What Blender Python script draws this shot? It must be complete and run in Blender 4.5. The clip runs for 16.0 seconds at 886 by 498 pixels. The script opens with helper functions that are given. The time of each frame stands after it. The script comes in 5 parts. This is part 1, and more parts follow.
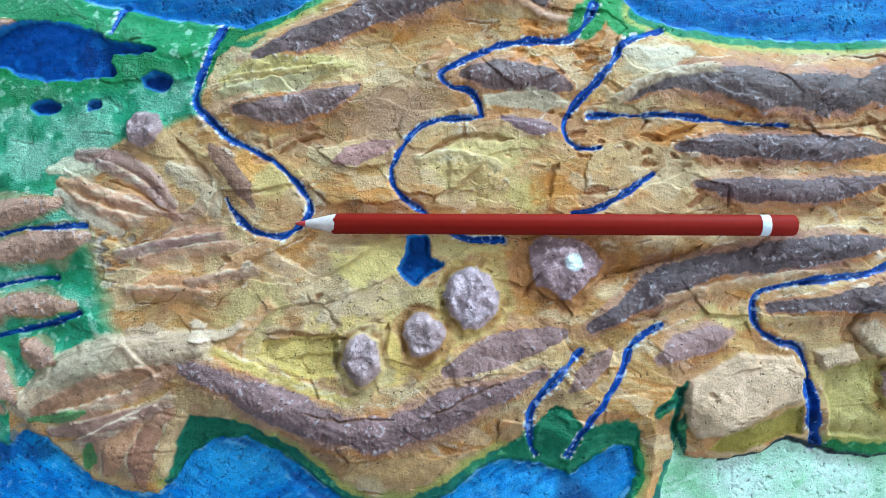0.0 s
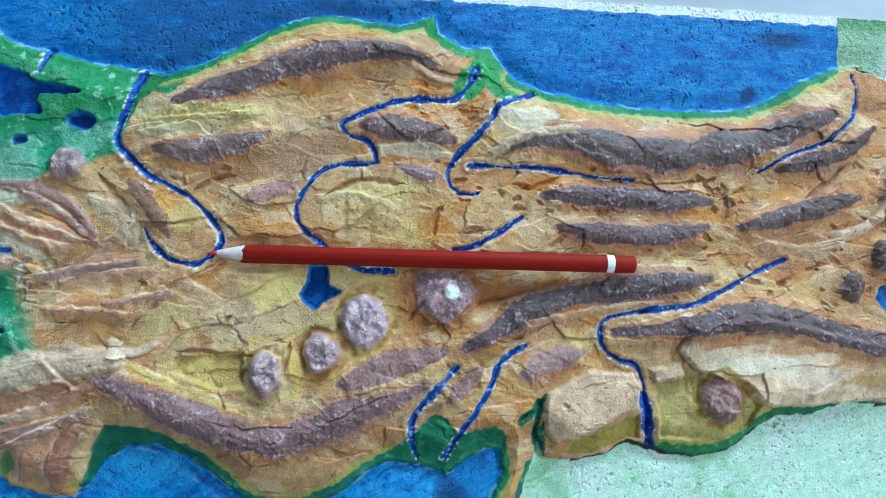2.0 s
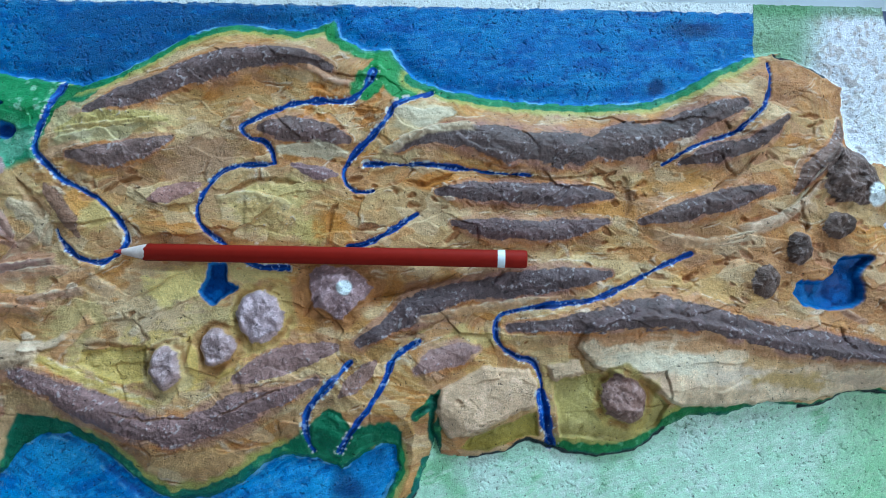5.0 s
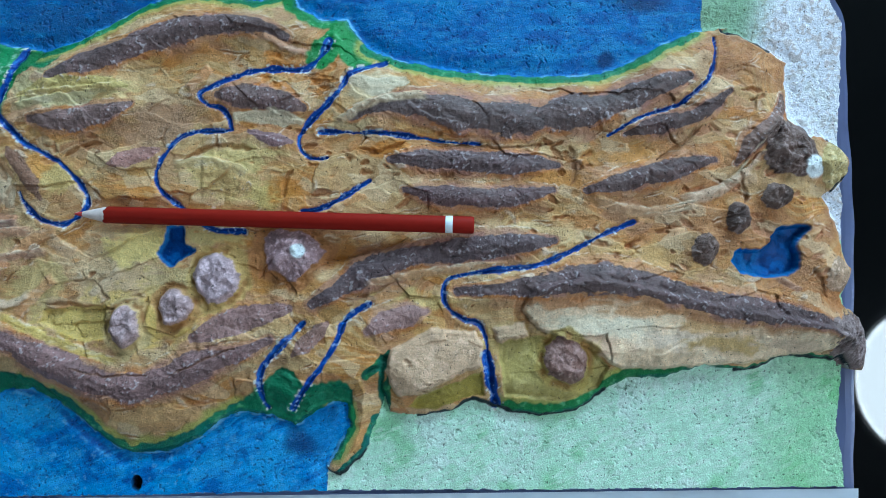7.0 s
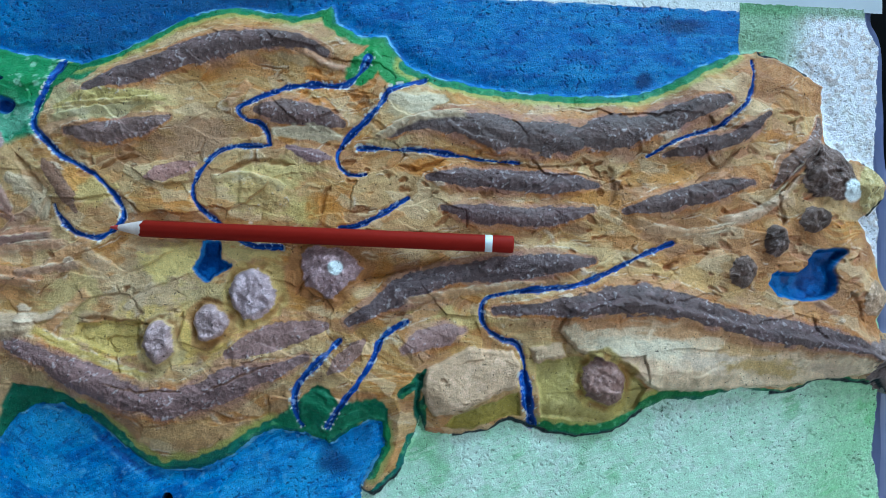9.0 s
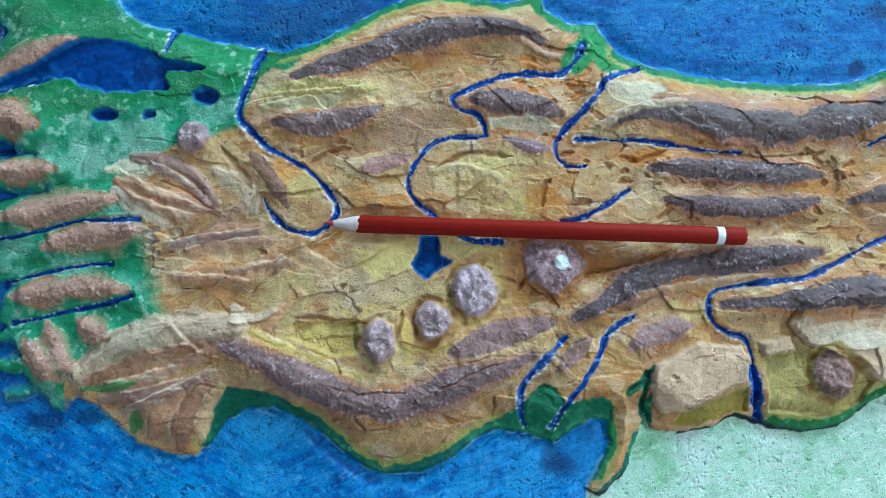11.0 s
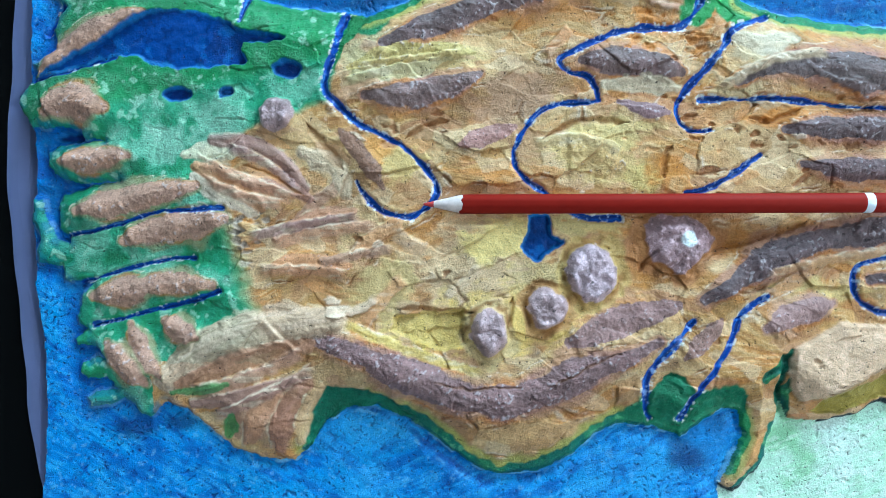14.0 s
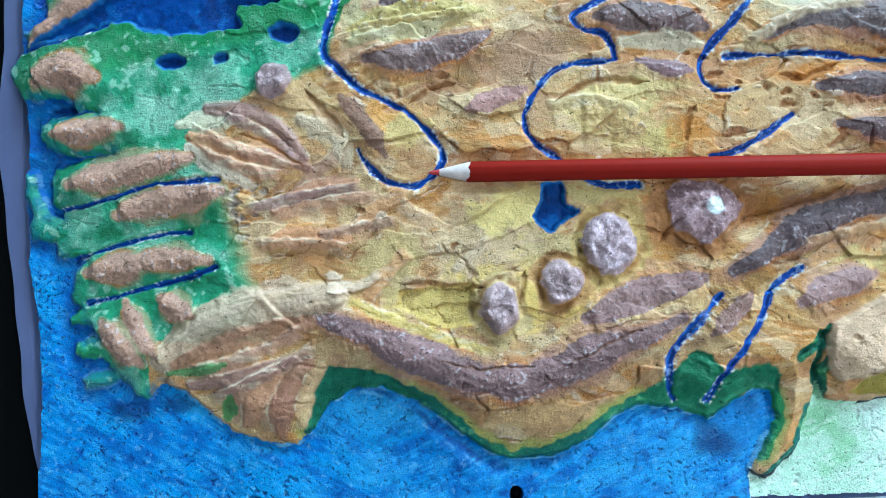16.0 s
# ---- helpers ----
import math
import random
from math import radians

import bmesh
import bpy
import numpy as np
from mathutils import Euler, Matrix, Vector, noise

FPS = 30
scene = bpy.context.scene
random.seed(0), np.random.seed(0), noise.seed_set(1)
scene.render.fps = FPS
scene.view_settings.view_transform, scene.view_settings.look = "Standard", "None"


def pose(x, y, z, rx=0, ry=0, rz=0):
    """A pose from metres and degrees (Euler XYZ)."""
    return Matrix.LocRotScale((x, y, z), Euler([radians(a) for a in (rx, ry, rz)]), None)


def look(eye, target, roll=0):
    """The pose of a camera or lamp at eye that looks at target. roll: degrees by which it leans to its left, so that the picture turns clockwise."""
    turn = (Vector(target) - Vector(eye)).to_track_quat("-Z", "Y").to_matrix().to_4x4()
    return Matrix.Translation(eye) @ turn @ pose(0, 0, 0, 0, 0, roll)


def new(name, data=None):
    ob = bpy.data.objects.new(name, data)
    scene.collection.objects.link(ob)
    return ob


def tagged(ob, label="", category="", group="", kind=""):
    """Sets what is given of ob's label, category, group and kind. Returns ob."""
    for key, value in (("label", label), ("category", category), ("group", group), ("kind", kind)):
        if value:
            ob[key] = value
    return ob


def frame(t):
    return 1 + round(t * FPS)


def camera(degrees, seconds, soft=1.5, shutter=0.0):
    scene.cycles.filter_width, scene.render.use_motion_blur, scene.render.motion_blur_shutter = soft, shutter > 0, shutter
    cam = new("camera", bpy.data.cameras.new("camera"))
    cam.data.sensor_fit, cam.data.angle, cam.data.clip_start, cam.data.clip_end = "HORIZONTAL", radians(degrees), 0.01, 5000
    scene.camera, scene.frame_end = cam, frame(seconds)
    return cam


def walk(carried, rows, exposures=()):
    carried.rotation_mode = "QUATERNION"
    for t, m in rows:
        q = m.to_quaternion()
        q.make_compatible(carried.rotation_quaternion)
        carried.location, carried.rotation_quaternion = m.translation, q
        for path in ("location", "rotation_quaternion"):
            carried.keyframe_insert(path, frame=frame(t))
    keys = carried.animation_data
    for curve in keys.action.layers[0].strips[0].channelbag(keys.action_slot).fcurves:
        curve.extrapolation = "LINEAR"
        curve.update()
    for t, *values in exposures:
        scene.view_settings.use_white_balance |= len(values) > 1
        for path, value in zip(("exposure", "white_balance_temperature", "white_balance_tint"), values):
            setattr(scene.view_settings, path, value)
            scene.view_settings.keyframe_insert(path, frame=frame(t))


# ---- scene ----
cam = camera(67.6, 16.0, 0.65)
PATH = [
    (0, 0.0569, -0.0223, 0.2446, 3.28, 0.86, 0.51),
    (0.5, 0.0593, -0.0208, 0.2493, 2.98, 0.17, 0.70),
    (1, 0.0659, -0.0228, 0.2619, 3.53, -2.28, 0.45),
    (1.5, 0.0682, -0.0186, 0.2763, 3.37, -4.40, 0.59),
    (2, 0.0706, -0.0130, 0.2822, 3.50, -5.23, 1.43),
    (2.5, 0.0732, -0.0109, 0.2842, 2.98, -4.64, 1.98),
    (3, 0.0882, -0.0116, 0.2889, 3.54, -4.09, 1.42),
    (3.5, 0.1078, -0.0123, 0.2878, 4.03, -2.46, 1.17),
    (4, 0.1266, -0.0142, 0.2864, 4.19, -0.85, 1.25),
    (4.2, 0.1360, -0.0137, 0.2891, 4.42, -0.55, 1.41),
    (6.3, 0.1449, -0.0331, 0.2857, 5.08, 0.93, 0.91),
    (6.5, 0.1464, -0.0306, 0.2910, 4.32, 0.17, 0.96),
    (7, 0.1626, -0.0272, 0.2969, 3.36, 0.01, 1.84),
    (7.5, 0.1756, -0.0193, 0.2923, 3.48, 0.48, 3.15),
    (8, 0.1797, -0.0161, 0.2897, 3.36, 0.78, 3.42),
    (8.5, 0.1720, -0.0209, 0.2889, 3.83, 0.68, 3.28),
    (9, 0.1432, -0.0236, 0.2958, 4.11, -0.56, 2.62),
    (9.5, 0.1177, -0.0265, 0.3003, 4.27, -1.26, 1.86),
    (10, 0.0913, -0.0283, 0.2996, 3.86, -1.85, 1.92),
    (10.2, 0.0770, -0.0289, 0.2970, 4.00, -2.05, 2.17),
    (12.5, 0.0231, -0.0250, 0.2680, 3.32, -1.60, 1.05),
    (13, 0.0152, -0.0223, 0.2638, 2.43, -1.07, 1.06),
    (13.5, 0.0104, -0.0237, 0.2585, 1.28, -0.34, 0.17),
    (14, 0.0064, -0.0216, 0.2586, 1.06, -0.22, -0.03),
    (14.5, 0.0074, -0.0204, 0.2551, 0.72, 0.16, -0.08),
    (15, 0.0114, -0.0182, 0.2487, 0.26, 1.10, -0.02),
    (15.5, 0.0122, -0.0292, 0.2475, 1.22, 1.14, -0.44),
    (16, 0.0125, -0.0318, 0.2436, 1.07, 1.88, -0.59),
]
walk(cam, [(t, pose(*row)) for t, *row in PATH], [(0, 0.0, 6300, 9), (2, -0.2, 6250, 9), (4, -0.44, 6150, 8), (6.5, -0.62, 6100, 7), (9, -0.64, 6100, 7), (10, -0.52, 6150, 7), (12.5, -0.1, 6250, 8), (16, 0.08, 6250, 8)])
WINDOW_POWER, LAMP_GLOW = 158.0, 82.0

# ---- light ----
world = bpy.data.worlds.new("world")
scene.world = world
world.use_nodes = True
wn = world.node_tree
sky = wn.nodes.new("ShaderNodeTexSky")
sky.sky_type, sky.sun_disc = "NISHITA", False
sky.sun_elevation, sky.sun_rotation = radians(38), radians(-40)
wn.nodes["Background"].inputs[1].default_value = 0.12
wn.links.new(sky.outputs[0], wn.nodes["Background"].inputs[0])

TABLE = -0.012            # top of the table
FLOOR = TABLE - 0.74
CEILING = 1.78
LAMP_XY = (1.693, -0.271)


def area_light(name, m, sx, sy, power, colour):
    data = bpy.data.lights.new(name, "AREA")
    data.shape, data.size, data.size_y, data.energy, data.color = "RECTANGLE", sx, sy, power, colour
    ob = new(name, data)
    ob.matrix_world = m
    return ob


area_light("window_light", look((1.0, 2.35, 1.02), (0.1, 0.0, 0.0)), 1.9, 1.2, WINDOW_POWER, (0.59, 0.84, 1.0))


# ---- materials ----
def srgb(r, g, b):
    return tuple((c / 255 / 12.92) if c <= 10 else ((c / 255 + 0.055) / 1.055) ** 2.4 for c in (r, g, b))


def node_material(name):
    m = bpy.data.materials.new(name)
    m.use_nodes = True
    t = m.node_tree
    b = t.nodes["Principled BSDF"]
    return m, t, b


def add(t, kind, **values):
    n = t.nodes.new(kind)
    for k, v in values.items():
        n.inputs[k].default_value = v
    return n


def grain(t, vec, scale, detail=3.0, rough=0.6):
    n = add(t, "ShaderNodeTexNoise", Scale=scale, Detail=detail, Roughness=rough)
    t.links.new(vec, n.inputs["Vector"])
    return n.outputs["Fac"]


def ramp(t, fac, stops):
    n = t.nodes.new("ShaderNodeValToRGB")
    e = n.color_ramp.elements
    while len(e) < len(stops):
        e.new(0.5)
    for el, (p, v) in zip(e, stops):
        el.position = p
        el.color = (v, v, v, 1) if isinstance(v, (int, float)) else (*v, 1)
    t.links.new(fac, n.inputs[0])
    return n.outputs[0]


def multiply(t, a, b, fac=1.0):
    n = t.nodes.new("ShaderNodeMix")
    n.data_type, n.blend_type = "RGBA", "MULTIPLY"
    n.inputs[0].default_value = fac
    t.links.new(a, n.inputs[6])
    t.links.new(b, n.inputs[7])
    return n.outputs[2]


def mix(t, fac, a, colour):
    n = t.nodes.new("ShaderNodeMix")
    n.data_type = "RGBA"
    t.links.new(fac, n.inputs[0])
    t.links.new(a, n.inputs[6])
    n.inputs[7].default_value = (*colour, 1)
    return n.outputs[2]


def bump(t, b, height, strength, distance):
    n = add(t, "ShaderNodeBump", Strength=strength, Distance=distance)
    t.links.new(height, n.inputs["Height"])
    t.links.new(n.outputs[0], b.inputs["Normal"])


def painted_plaster(name, roughness, relief, pores, streak, gloss=0.35):
    """Brush-painted plaster: the hand-laid colours come from the mesh; sand grains, pores and worn flecks show where the plaster is gritty."""
    m, t, b = node_material(name)
    vec = t.nodes.new("ShaderNodeTexCoord").outputs["Object"]
    paint = t.nodes.new("ShaderNodeVertexColor")
    paint.layer_name = "paint"
    grit = t.nodes.new("ShaderNodeAttribute")
    grit.attribute_name = "grit"
    grit = grit.outputs["Fac"]
    fine = grain(t, vec, 1700, 3, 0.65)
    sand = ramp(t, grain(t, vec, 1300, 2, 0.5), [(0.56, 0.0), (0.68, 1.0)])
    pits = ramp(t, grain(t, vec, 760, 2, 0.5), [(0.27, 0.12), (0.27 + pores, 1.0)])
    mottled = multiply(t, paint.outputs[0], ramp(t, grain(t, vec, 240, 5), [(0.28, 0.84), (0.72, 1.14)]))
    mottled = multiply(t, mottled, ramp(t, fine, [(0.32, 0.83), (0.68, 1.17)]))
    mottled = multiply(t, mottled, pits, 0.8)
    worn = ramp(t, grain(t, vec, 620, 6, 0.8), [(0.66, 0.0), (0.71, streak)])
    t.links.new(mix(t, worn, mottled, srgb(226, 224, 216)), b.inputs["Base Color"])

    def fma(a, k, c):
        n = t.nodes.new("ShaderNodeMath")
        n.operation = "MULTIPLY_ADD"
        t.links.new(a, n.inputs[0])
        if isinstance(k, float):
            n.inputs[1].default_value = k
        else:
            t.links.new(k, n.inputs[1])
        if isinstance(c, float):
            n.inputs[2].default_value = c
        else:
            t.links.new(c, n.inputs[2])
        return n.outputs[0]

    grains = fma(sand, 0.6, fma(fine, 0.85, 0.0))
    calm = fma(grain(t, vec, 380, 5, 0.65), 0.65, fma(pits, 0.55, 0.0))
    bump(t, b, fma(grains, grit, calm), relief, 0.0009)
    t.links.new(ramp(t, grain(t, vec, 150), [(0.3, roughness - 0.14), (0.7, roughness + 0.12)]), b.inputs["Roughness"])
    b.inputs["Specular IOR Level"].default_value = gloss
    return m


M_LAND = painted_plaster("painted_land", 0.5, 0.95, 0.06, 0.55, 0.3)
M_SEA = painted_plaster("painted_sea", 0.5, 0.6, 0.10, 0.12, 0.2)
M_RAW = painted_plaster("raw_plaster", 0.85, 0.8, 0.10, 0.3)
M_WET = painted_plaster("glossy_blue_paint", 0.42, 0.5, 0.03, 0.25, 0.12)


def plain(name, colour, roughness, vary=0.1, scale=60, relief=0.0, spec=0.5, metal=0.0):
    m, t, b = node_material(name)
    vec = t.nodes.new("ShaderNodeTexCoord").outputs["Object"]
    base = add(t, "ShaderNodeRGB")
    base.outputs[0].default_value = (*colour, 1)
    t.links.new(multiply(t, base.outputs[0], ramp(t, grain(t, vec, scale, 4), [(0.3, 1 - vary), (0.7, 1 + vary)])), b.inputs["Base Color"])
    b.inputs["Roughness"].default_value = roughness
    b.inputs["Specular IOR Level"].default_value = spec
    b.inputs["Metallic"].default_value = metal
    if relief:
        bump(t, b, grain(t, vec, scale * 8, 3), relief, 0.0003)
    return m


M_TRAY = plain("grey_blue_plastic", srgb(122, 132, 176), 0.35, 0.06, 40)
M_PAPER = plain("white_paper", srgb(228, 234, 242), 0.8, 0.02, 30, 0.1)
M_WALL = plain("wall_paint", srgb(205, 207, 208), 0.9, 0.03, 3)
# ceiling shade is in the grey itself, so the glass table mirrors it dark
M_CEIL = plain("shaded_ceiling_paint", srgb(140, 142, 144), 0.9, 0.03, 3)
M_FLOOR = plain("floor_wood", srgb(110, 98, 86), 0.5, 0.2, 6)
M_RED = plain("red_lacquer", srgb(140, 28, 19), 0.6, 0.05, 300, 0.05, 0.12)
M_BAND = plain("white_lacquer", srgb(225, 232, 240), 0.3, 0.03, 200)
M_WOOD = plain("pale_pencil_wood", srgb(216, 198, 194), 0.7, 0.12, 500, 0.3)
M_LEAD = plain("red_pigment", srgb(190, 55, 55), 0.6, 0.12, 900, 0.3)
M_FRAME = plain("white_window_frame", srgb(225, 225, 222), 0.4, 0.03, 10)
M_LEG = plain("dark_steel", srgb(40, 40, 42), 0.4, 0.1, 20, 0, 0.5, 0.8)


def black_glass():
    m, t, b = node_material("black_glass")
    vec = t.nodes.new("ShaderNodeTexCoord").outputs["Object"]
    base = add(t, "ShaderNodeRGB")
    base.outputs[0].default_value = (0.001, 0.0012, 0.0015, 1)
    dust = ramp(t, grain(t, vec, 900, 2, 0.5), [(0.79, 0.0), (0.82, 0.5)])
    t.links.new(mix(t, dust, base.outputs[0], (0.25, 0.27, 0.3)), b.inputs["Base Color"])
    b.inputs["Roughness"].default_value = 0.03
    b.inputs["Specular IOR Level"].default_value = 0.2
    return m


M_GLASS = black_glass()
M_LAMP, _t, _b = node_material("lamp_diffuser")
_b.inputs["Base Color"].default_value = (0.9, 0.9, 0.9, 1)
_b.inputs["Emission Color"].default_value = (0.78, 0.92, 1.0, 1)
_b.inputs["Emission Strength"].default_value = LAMP_GLOW


# ---- mesh helpers ----
def part(name, bm, material, parent=None, label="", smooth=False):
    me = bpy.data.meshes.new(name)
    bm.to_mesh(me)
    bm.free()
    me.materials.append(material)
    if smooth:
        me.shade_smooth()
    ob = new(name, me)
    ob.parent = parent
    if label:
        tagged(ob, label)
    return ob


def box(x0, y0, z0, x1, y1, z1, bevel=0.0):
    bm = bmesh.new()
    bmesh.ops.create_cube(bm, size=1.0, matrix=Matrix.Translation(((x0 + x1) / 2, (y0 + y1) / 2, (z0 + z1) / 2)) @ Matrix.Diagonal((x1 - x0, y1 - y0, z1 - z0, 1)))
    if bevel:
        bmesh.ops.bevel(bm, geom=bm.edges[:], offset=bevel, segments=2, affect="EDGES")
    return bm


def lathe(profile, sides=48, turn=Matrix()):
    """A turned form round z from (radius, z) pairs."""
    bm = bmesh.new()
    rings = []
    for r, z in profile:
        if r < 1e-7:
            rings.append([bm.verts.new((0, 0, z))])
        else:
            rings.append([bm.verts.new((r * math.cos(2 * math.pi * k / sides), r * math.sin(2 * math.pi * k / sides), z)) for k in range(sides)])
    for a, b in zip(rings, rings[1:]):
        for k in range(sides):
            q = [a[k % len(a)], a[(k + 1) % len(a)], b[(k + 1) % len(b)], b[k % len(b)]]
            u = list(dict.fromkeys(q))
            if len(u) > 2:
                bm.faces.new(u)
    bmesh.ops.recalc_face_normals(bm, faces=bm.faces[:])
    bm.transform(turn)
    return bm


def thing(name, label, category, at=(0, 0, 0), group="", kind=""):
    ob = new(name)
    ob.location = at
    return tagged(ob, label, category, group, kind)


# ---- the relief: hand-modelled lines of the map, in millimetres from the pencil's tip ----
NORTH_WEST = [(-155.8, 45.7), (-151.9, 48.9), (-150.4, 52.6), (-152.6, 55.4), (-142.9, 60.8), (-145.1, 69.5), (-140.8, 78.1), (-147.0, 86.0), (-138.0, 110.0), (-101.0, 110.0), (-98.0, 102.0), (-95.4, 96.2), (-93.0, 91.1), (-86.9, 86.7), (-77.0, 82.5)]
NORTH_COAST = [(-69.3, 81.6), (-52.4, 77.7), (-33.2, 75.8), (-22.3, 74.2), (-8.1, 79.7), (8.4, 88.6), (20.2, 96.6), (34.7, 102.3), (46.9, 104.0), (71.8, 101.1), (84.1, 104.1), (88.6, 106.9), (91.8, 99.3), (101.9, 93.3), (114.4, 93.7), (124.7, 80.0), (139.9, 75.4), (157.5, 72.1), (180.4, 70.3), (205.8, 69.9), (229.0, 71.9), (244.5, 77.6), (257.6, 85.8), (272.1, 92.9), (289.2, 95.3)]
EAST_EDGE = [(285.9, 93.9), (297.3, 91.1), (307.5, 85.0), (315.1, 80.0), (314.6, 68.4), (315.1, 54.4), (325.2, 45.8), (332.7, 46.0), (344.0, 37.5), (343.9, 31.2), (335.1, 22.0), (331.4, 19.4), (337.6, 8.3), (342.0, -10.0), (345.0, -13.0), (342.0, -20.0), (340.0, -24.0), (340.0, -29.0), (344.0, -31.0), (348.0, -35.0), (350.0, -46.0), (350.0, -55.0), (349.0, -58.0)]
SOUTH_COAST_E = [(343.0, -57.0), (338.0, -51.0), (335.3, -53.0), (315.3, -51.6), (302.8, -57.8), (292.8, -59.3), (280.2, -57.2), (262.8, -62.8), (245.3, -64.6), (235.4, -69.8), (223.1, -78.9), (208.2, -81.8), (193.2, -80.6), (176.8, -75.4), (168.2, -80.7), (153.3, -83.6), (140.8, -82.8), (138.1, -75.5)]
SPIT = [(138.5, -82.0), (139.7, -71.2), (142.3, -60.4), (139.8, -57.2), (136.5, -60.4), (130.0, -66.5), (136.5, -64.8), (135.2, -86.3), (130.8, -99.2), (120.0, -110.8), (114.2, -108.2), (117.9, -101.3), (123.3, -89.5), (121.9, -79.8), (115.9, -78.7), (107.2, -84.1), (99.6, -89.5)]
SOUTH_COAST_W = [(87.8, -85.2), (74.8, -84.1), (66.2, -88.4), (57.5, -95.9), (44.6, -102.4), (27.3, -103.9), (16.5, -99.1), (5.7, -90.5), (-5.1, -83.0), (-18.1, -77.6), (-28.9, -77.6), (-37.5, -82.9), (-42.9, -92.6), (-50.5, -98.0), (-59.1, -98.0), (-73.2, -94.1), (-80.8, -87.2), (-91.7, -78.6), (-100.4, -75.8), (-105.8, -80.7), (-111.2, -81.8), (-112.3, -76.4)]
R1 = [(-30.4, 73.9), (-32.3, 67.5), (-34.7, 58.0), (-37.9, 44.8), (-33.5, 39.2), (-26.1, 31.9), (-17.7, 27.4), (-7.3, 21.7), (-1.0, 15.5), (3.9, 9.4), (5.0, 4.3), (1.4, -0.9), (-4.6, -4.6), (-11.8, -4.0), (-18.0, -1.0), (-23.3, 5.1), (-25.4, 8.8)]
R2 = [(107.8, 81.8), (104.8, 74.5), (97.6, 68.2), (86.4, 67.6), (74.2, 66.1), (64.0, 61.9), (53.9, 57.1), (51.9, 54.2), (56.0, 50.5), (63.1, 48.4), (66.2, 41.2), (65.2, 39.2), (52.0, 38.5), (43.9, 34.9), (37.9, 27.7), (34.4, 19.5), (36.1, 12.4), (42.2, 7.4), (47.3, 3.7), (54.4, -1.7), (62.4, -5.0), (74.5, -5.3)]
R3 = [(133.2, 73.6), (118.9, 67.3), (114.8, 61.0), (108.7, 52.7), (100.6, 44.5), (97.0, 38.3), (97.6, 32.1), (102.6, 28.1), (109.6, 28.5)]
R4 = [(106.0, 40.3), (124.6, 40.4), (139.5, 39.9), (154.4, 38.1), (164.4, 37.2), (176.8, 36.8)]
R4B = [(233.7, 42.4), (248.5, 51.2), (263.3, 56.7), (274.4, 65.9), (280.0, 76.2), (281.7, 90.3)]
R5 = [(128.5, 18.7), (122.9, 15.2), (115.8, 10.0), (106.7, 5.5), (99.7, 4.2)]
R6A = [(102.3, -44.6), (94.2, -53.7), (86.2, -62.8), (84.2, -68.8), (85.2, -78.7), (87.2, -82.2)]
R6B = [(130.6, -35.2), (121.5, -41.4), (117.4, -50.4), (112.3, -60.5), (105.3, -70.5), (100.2, -78.5), (98.2, -82.1)]
R7 = [(244.8, 4.3), (230.0, -2.8), (215.4, -10.8), (203.1, -16.1), (185.9, -18.6), (166.3, -22.7), (162.8, -29.7), (165.5, -36.5), (171.8, -40.5), (179.2, -42.7), (182.4, -51.1), (183.7, -63.2), (186.3, -76.4)]
R8A = [(-76.5, -1.5), (-90.5, -2.0), (-103.3, -3.0), (-112.9, -6.2), (-124.7, -9.4), (-137.6, -11.5)]
R8B = [(-88.3, -20.1), (-101.1, -21.2), (-113.9, -24.4), (-125.7, -28.0), (-133.2, -29.7)]
R8C = [(-77.5, -33.0), (-90.3, -37.2), (-105.3, -40.4), (-116.0, -43.6), (-126.7, -45.7)]
R9 = [(-119.1, 57.5), (-129.9, 54.7), (-140.7, 51.1), (-151.5, 48.3)]
R9B = [(-68.3, 81.3), (-70.3, 75.4), (-71.2, 70.8)]
R9C = [(-140.8, 78.1), (-144.0, 72.7), (-147.3, 67.3)]
L1 = [(-117.0, 69.4), (-106.2, 75.5), (-91.1, 75.9), (-76.0, 71.5), (-71.7, 68.2), (-54.4, 64.9), (-55.5, 62.3), (-69.5, 61.7), (-67.3, 54.1), (-75.9, 53.7), (-91.0, 53.1), (-104.0, 54.2), (-110.5, 57.5), (-119.1, 57.5), (-129.9, 54.7), (-140.7, 51.7), (-149.3, 50.0), (-138.5, 56.9), (-125.6, 64.0)]
L2 = [(-52.2, 51.9), (-46.2, 51.9), (-52.2, 55.6)]
L3 = [(-95.3, 43.0), (-89.7, 43.0), (-95.3, 46.2)]
L4 = [(-75.3, 43.4), (-72.0, 43.3), (-75.3, 45.5)]
L8 = [(-138.8, 26.6), (-132.3, 26.6), (-138.8, 28.8)]
L5 = [(39.8, -3.9), (47.5, -3.8), (49.2, -11.5), (53.4, -14.5), (47.2, -18.7), (44.2, -22.2), (39.0, -19.8), (36.9, -15.7), (38.9, -11.5)]
L6 = [(288.3, -10.8), (292.0, -5.6), (303.2, -4.8), (308.7, 3.7), (315.7, 5.7), (323.7, 4.9), (321.9, 1.6), (317.7, -2.3), (318.7, -12.3), (313.2, -16.9), (302.0, -18.3), (292.1, -15.6)]
M1 = [(-15.4, 61.5), (9.8, 70.8), (32.9, 80.1), (54.1, 85.3), (73.2, 86.5), (89.0, 82.1)]
M2 = [(-22.6, 41.8), (-9.2, 40.8), (7.1, 44.0), (21.3, 49.3)]
M3 = [(13.6, 22.4), (25.7, 26.6), (34.8, 29.7)]
M4 = [(60.0, 55.3), (72.1, 54.3), (84.3, 53.4), (98.4, 50.3)]
M5 = [(74.3, 39.2), (84.4, 36.2), (93.5, 35.2)]
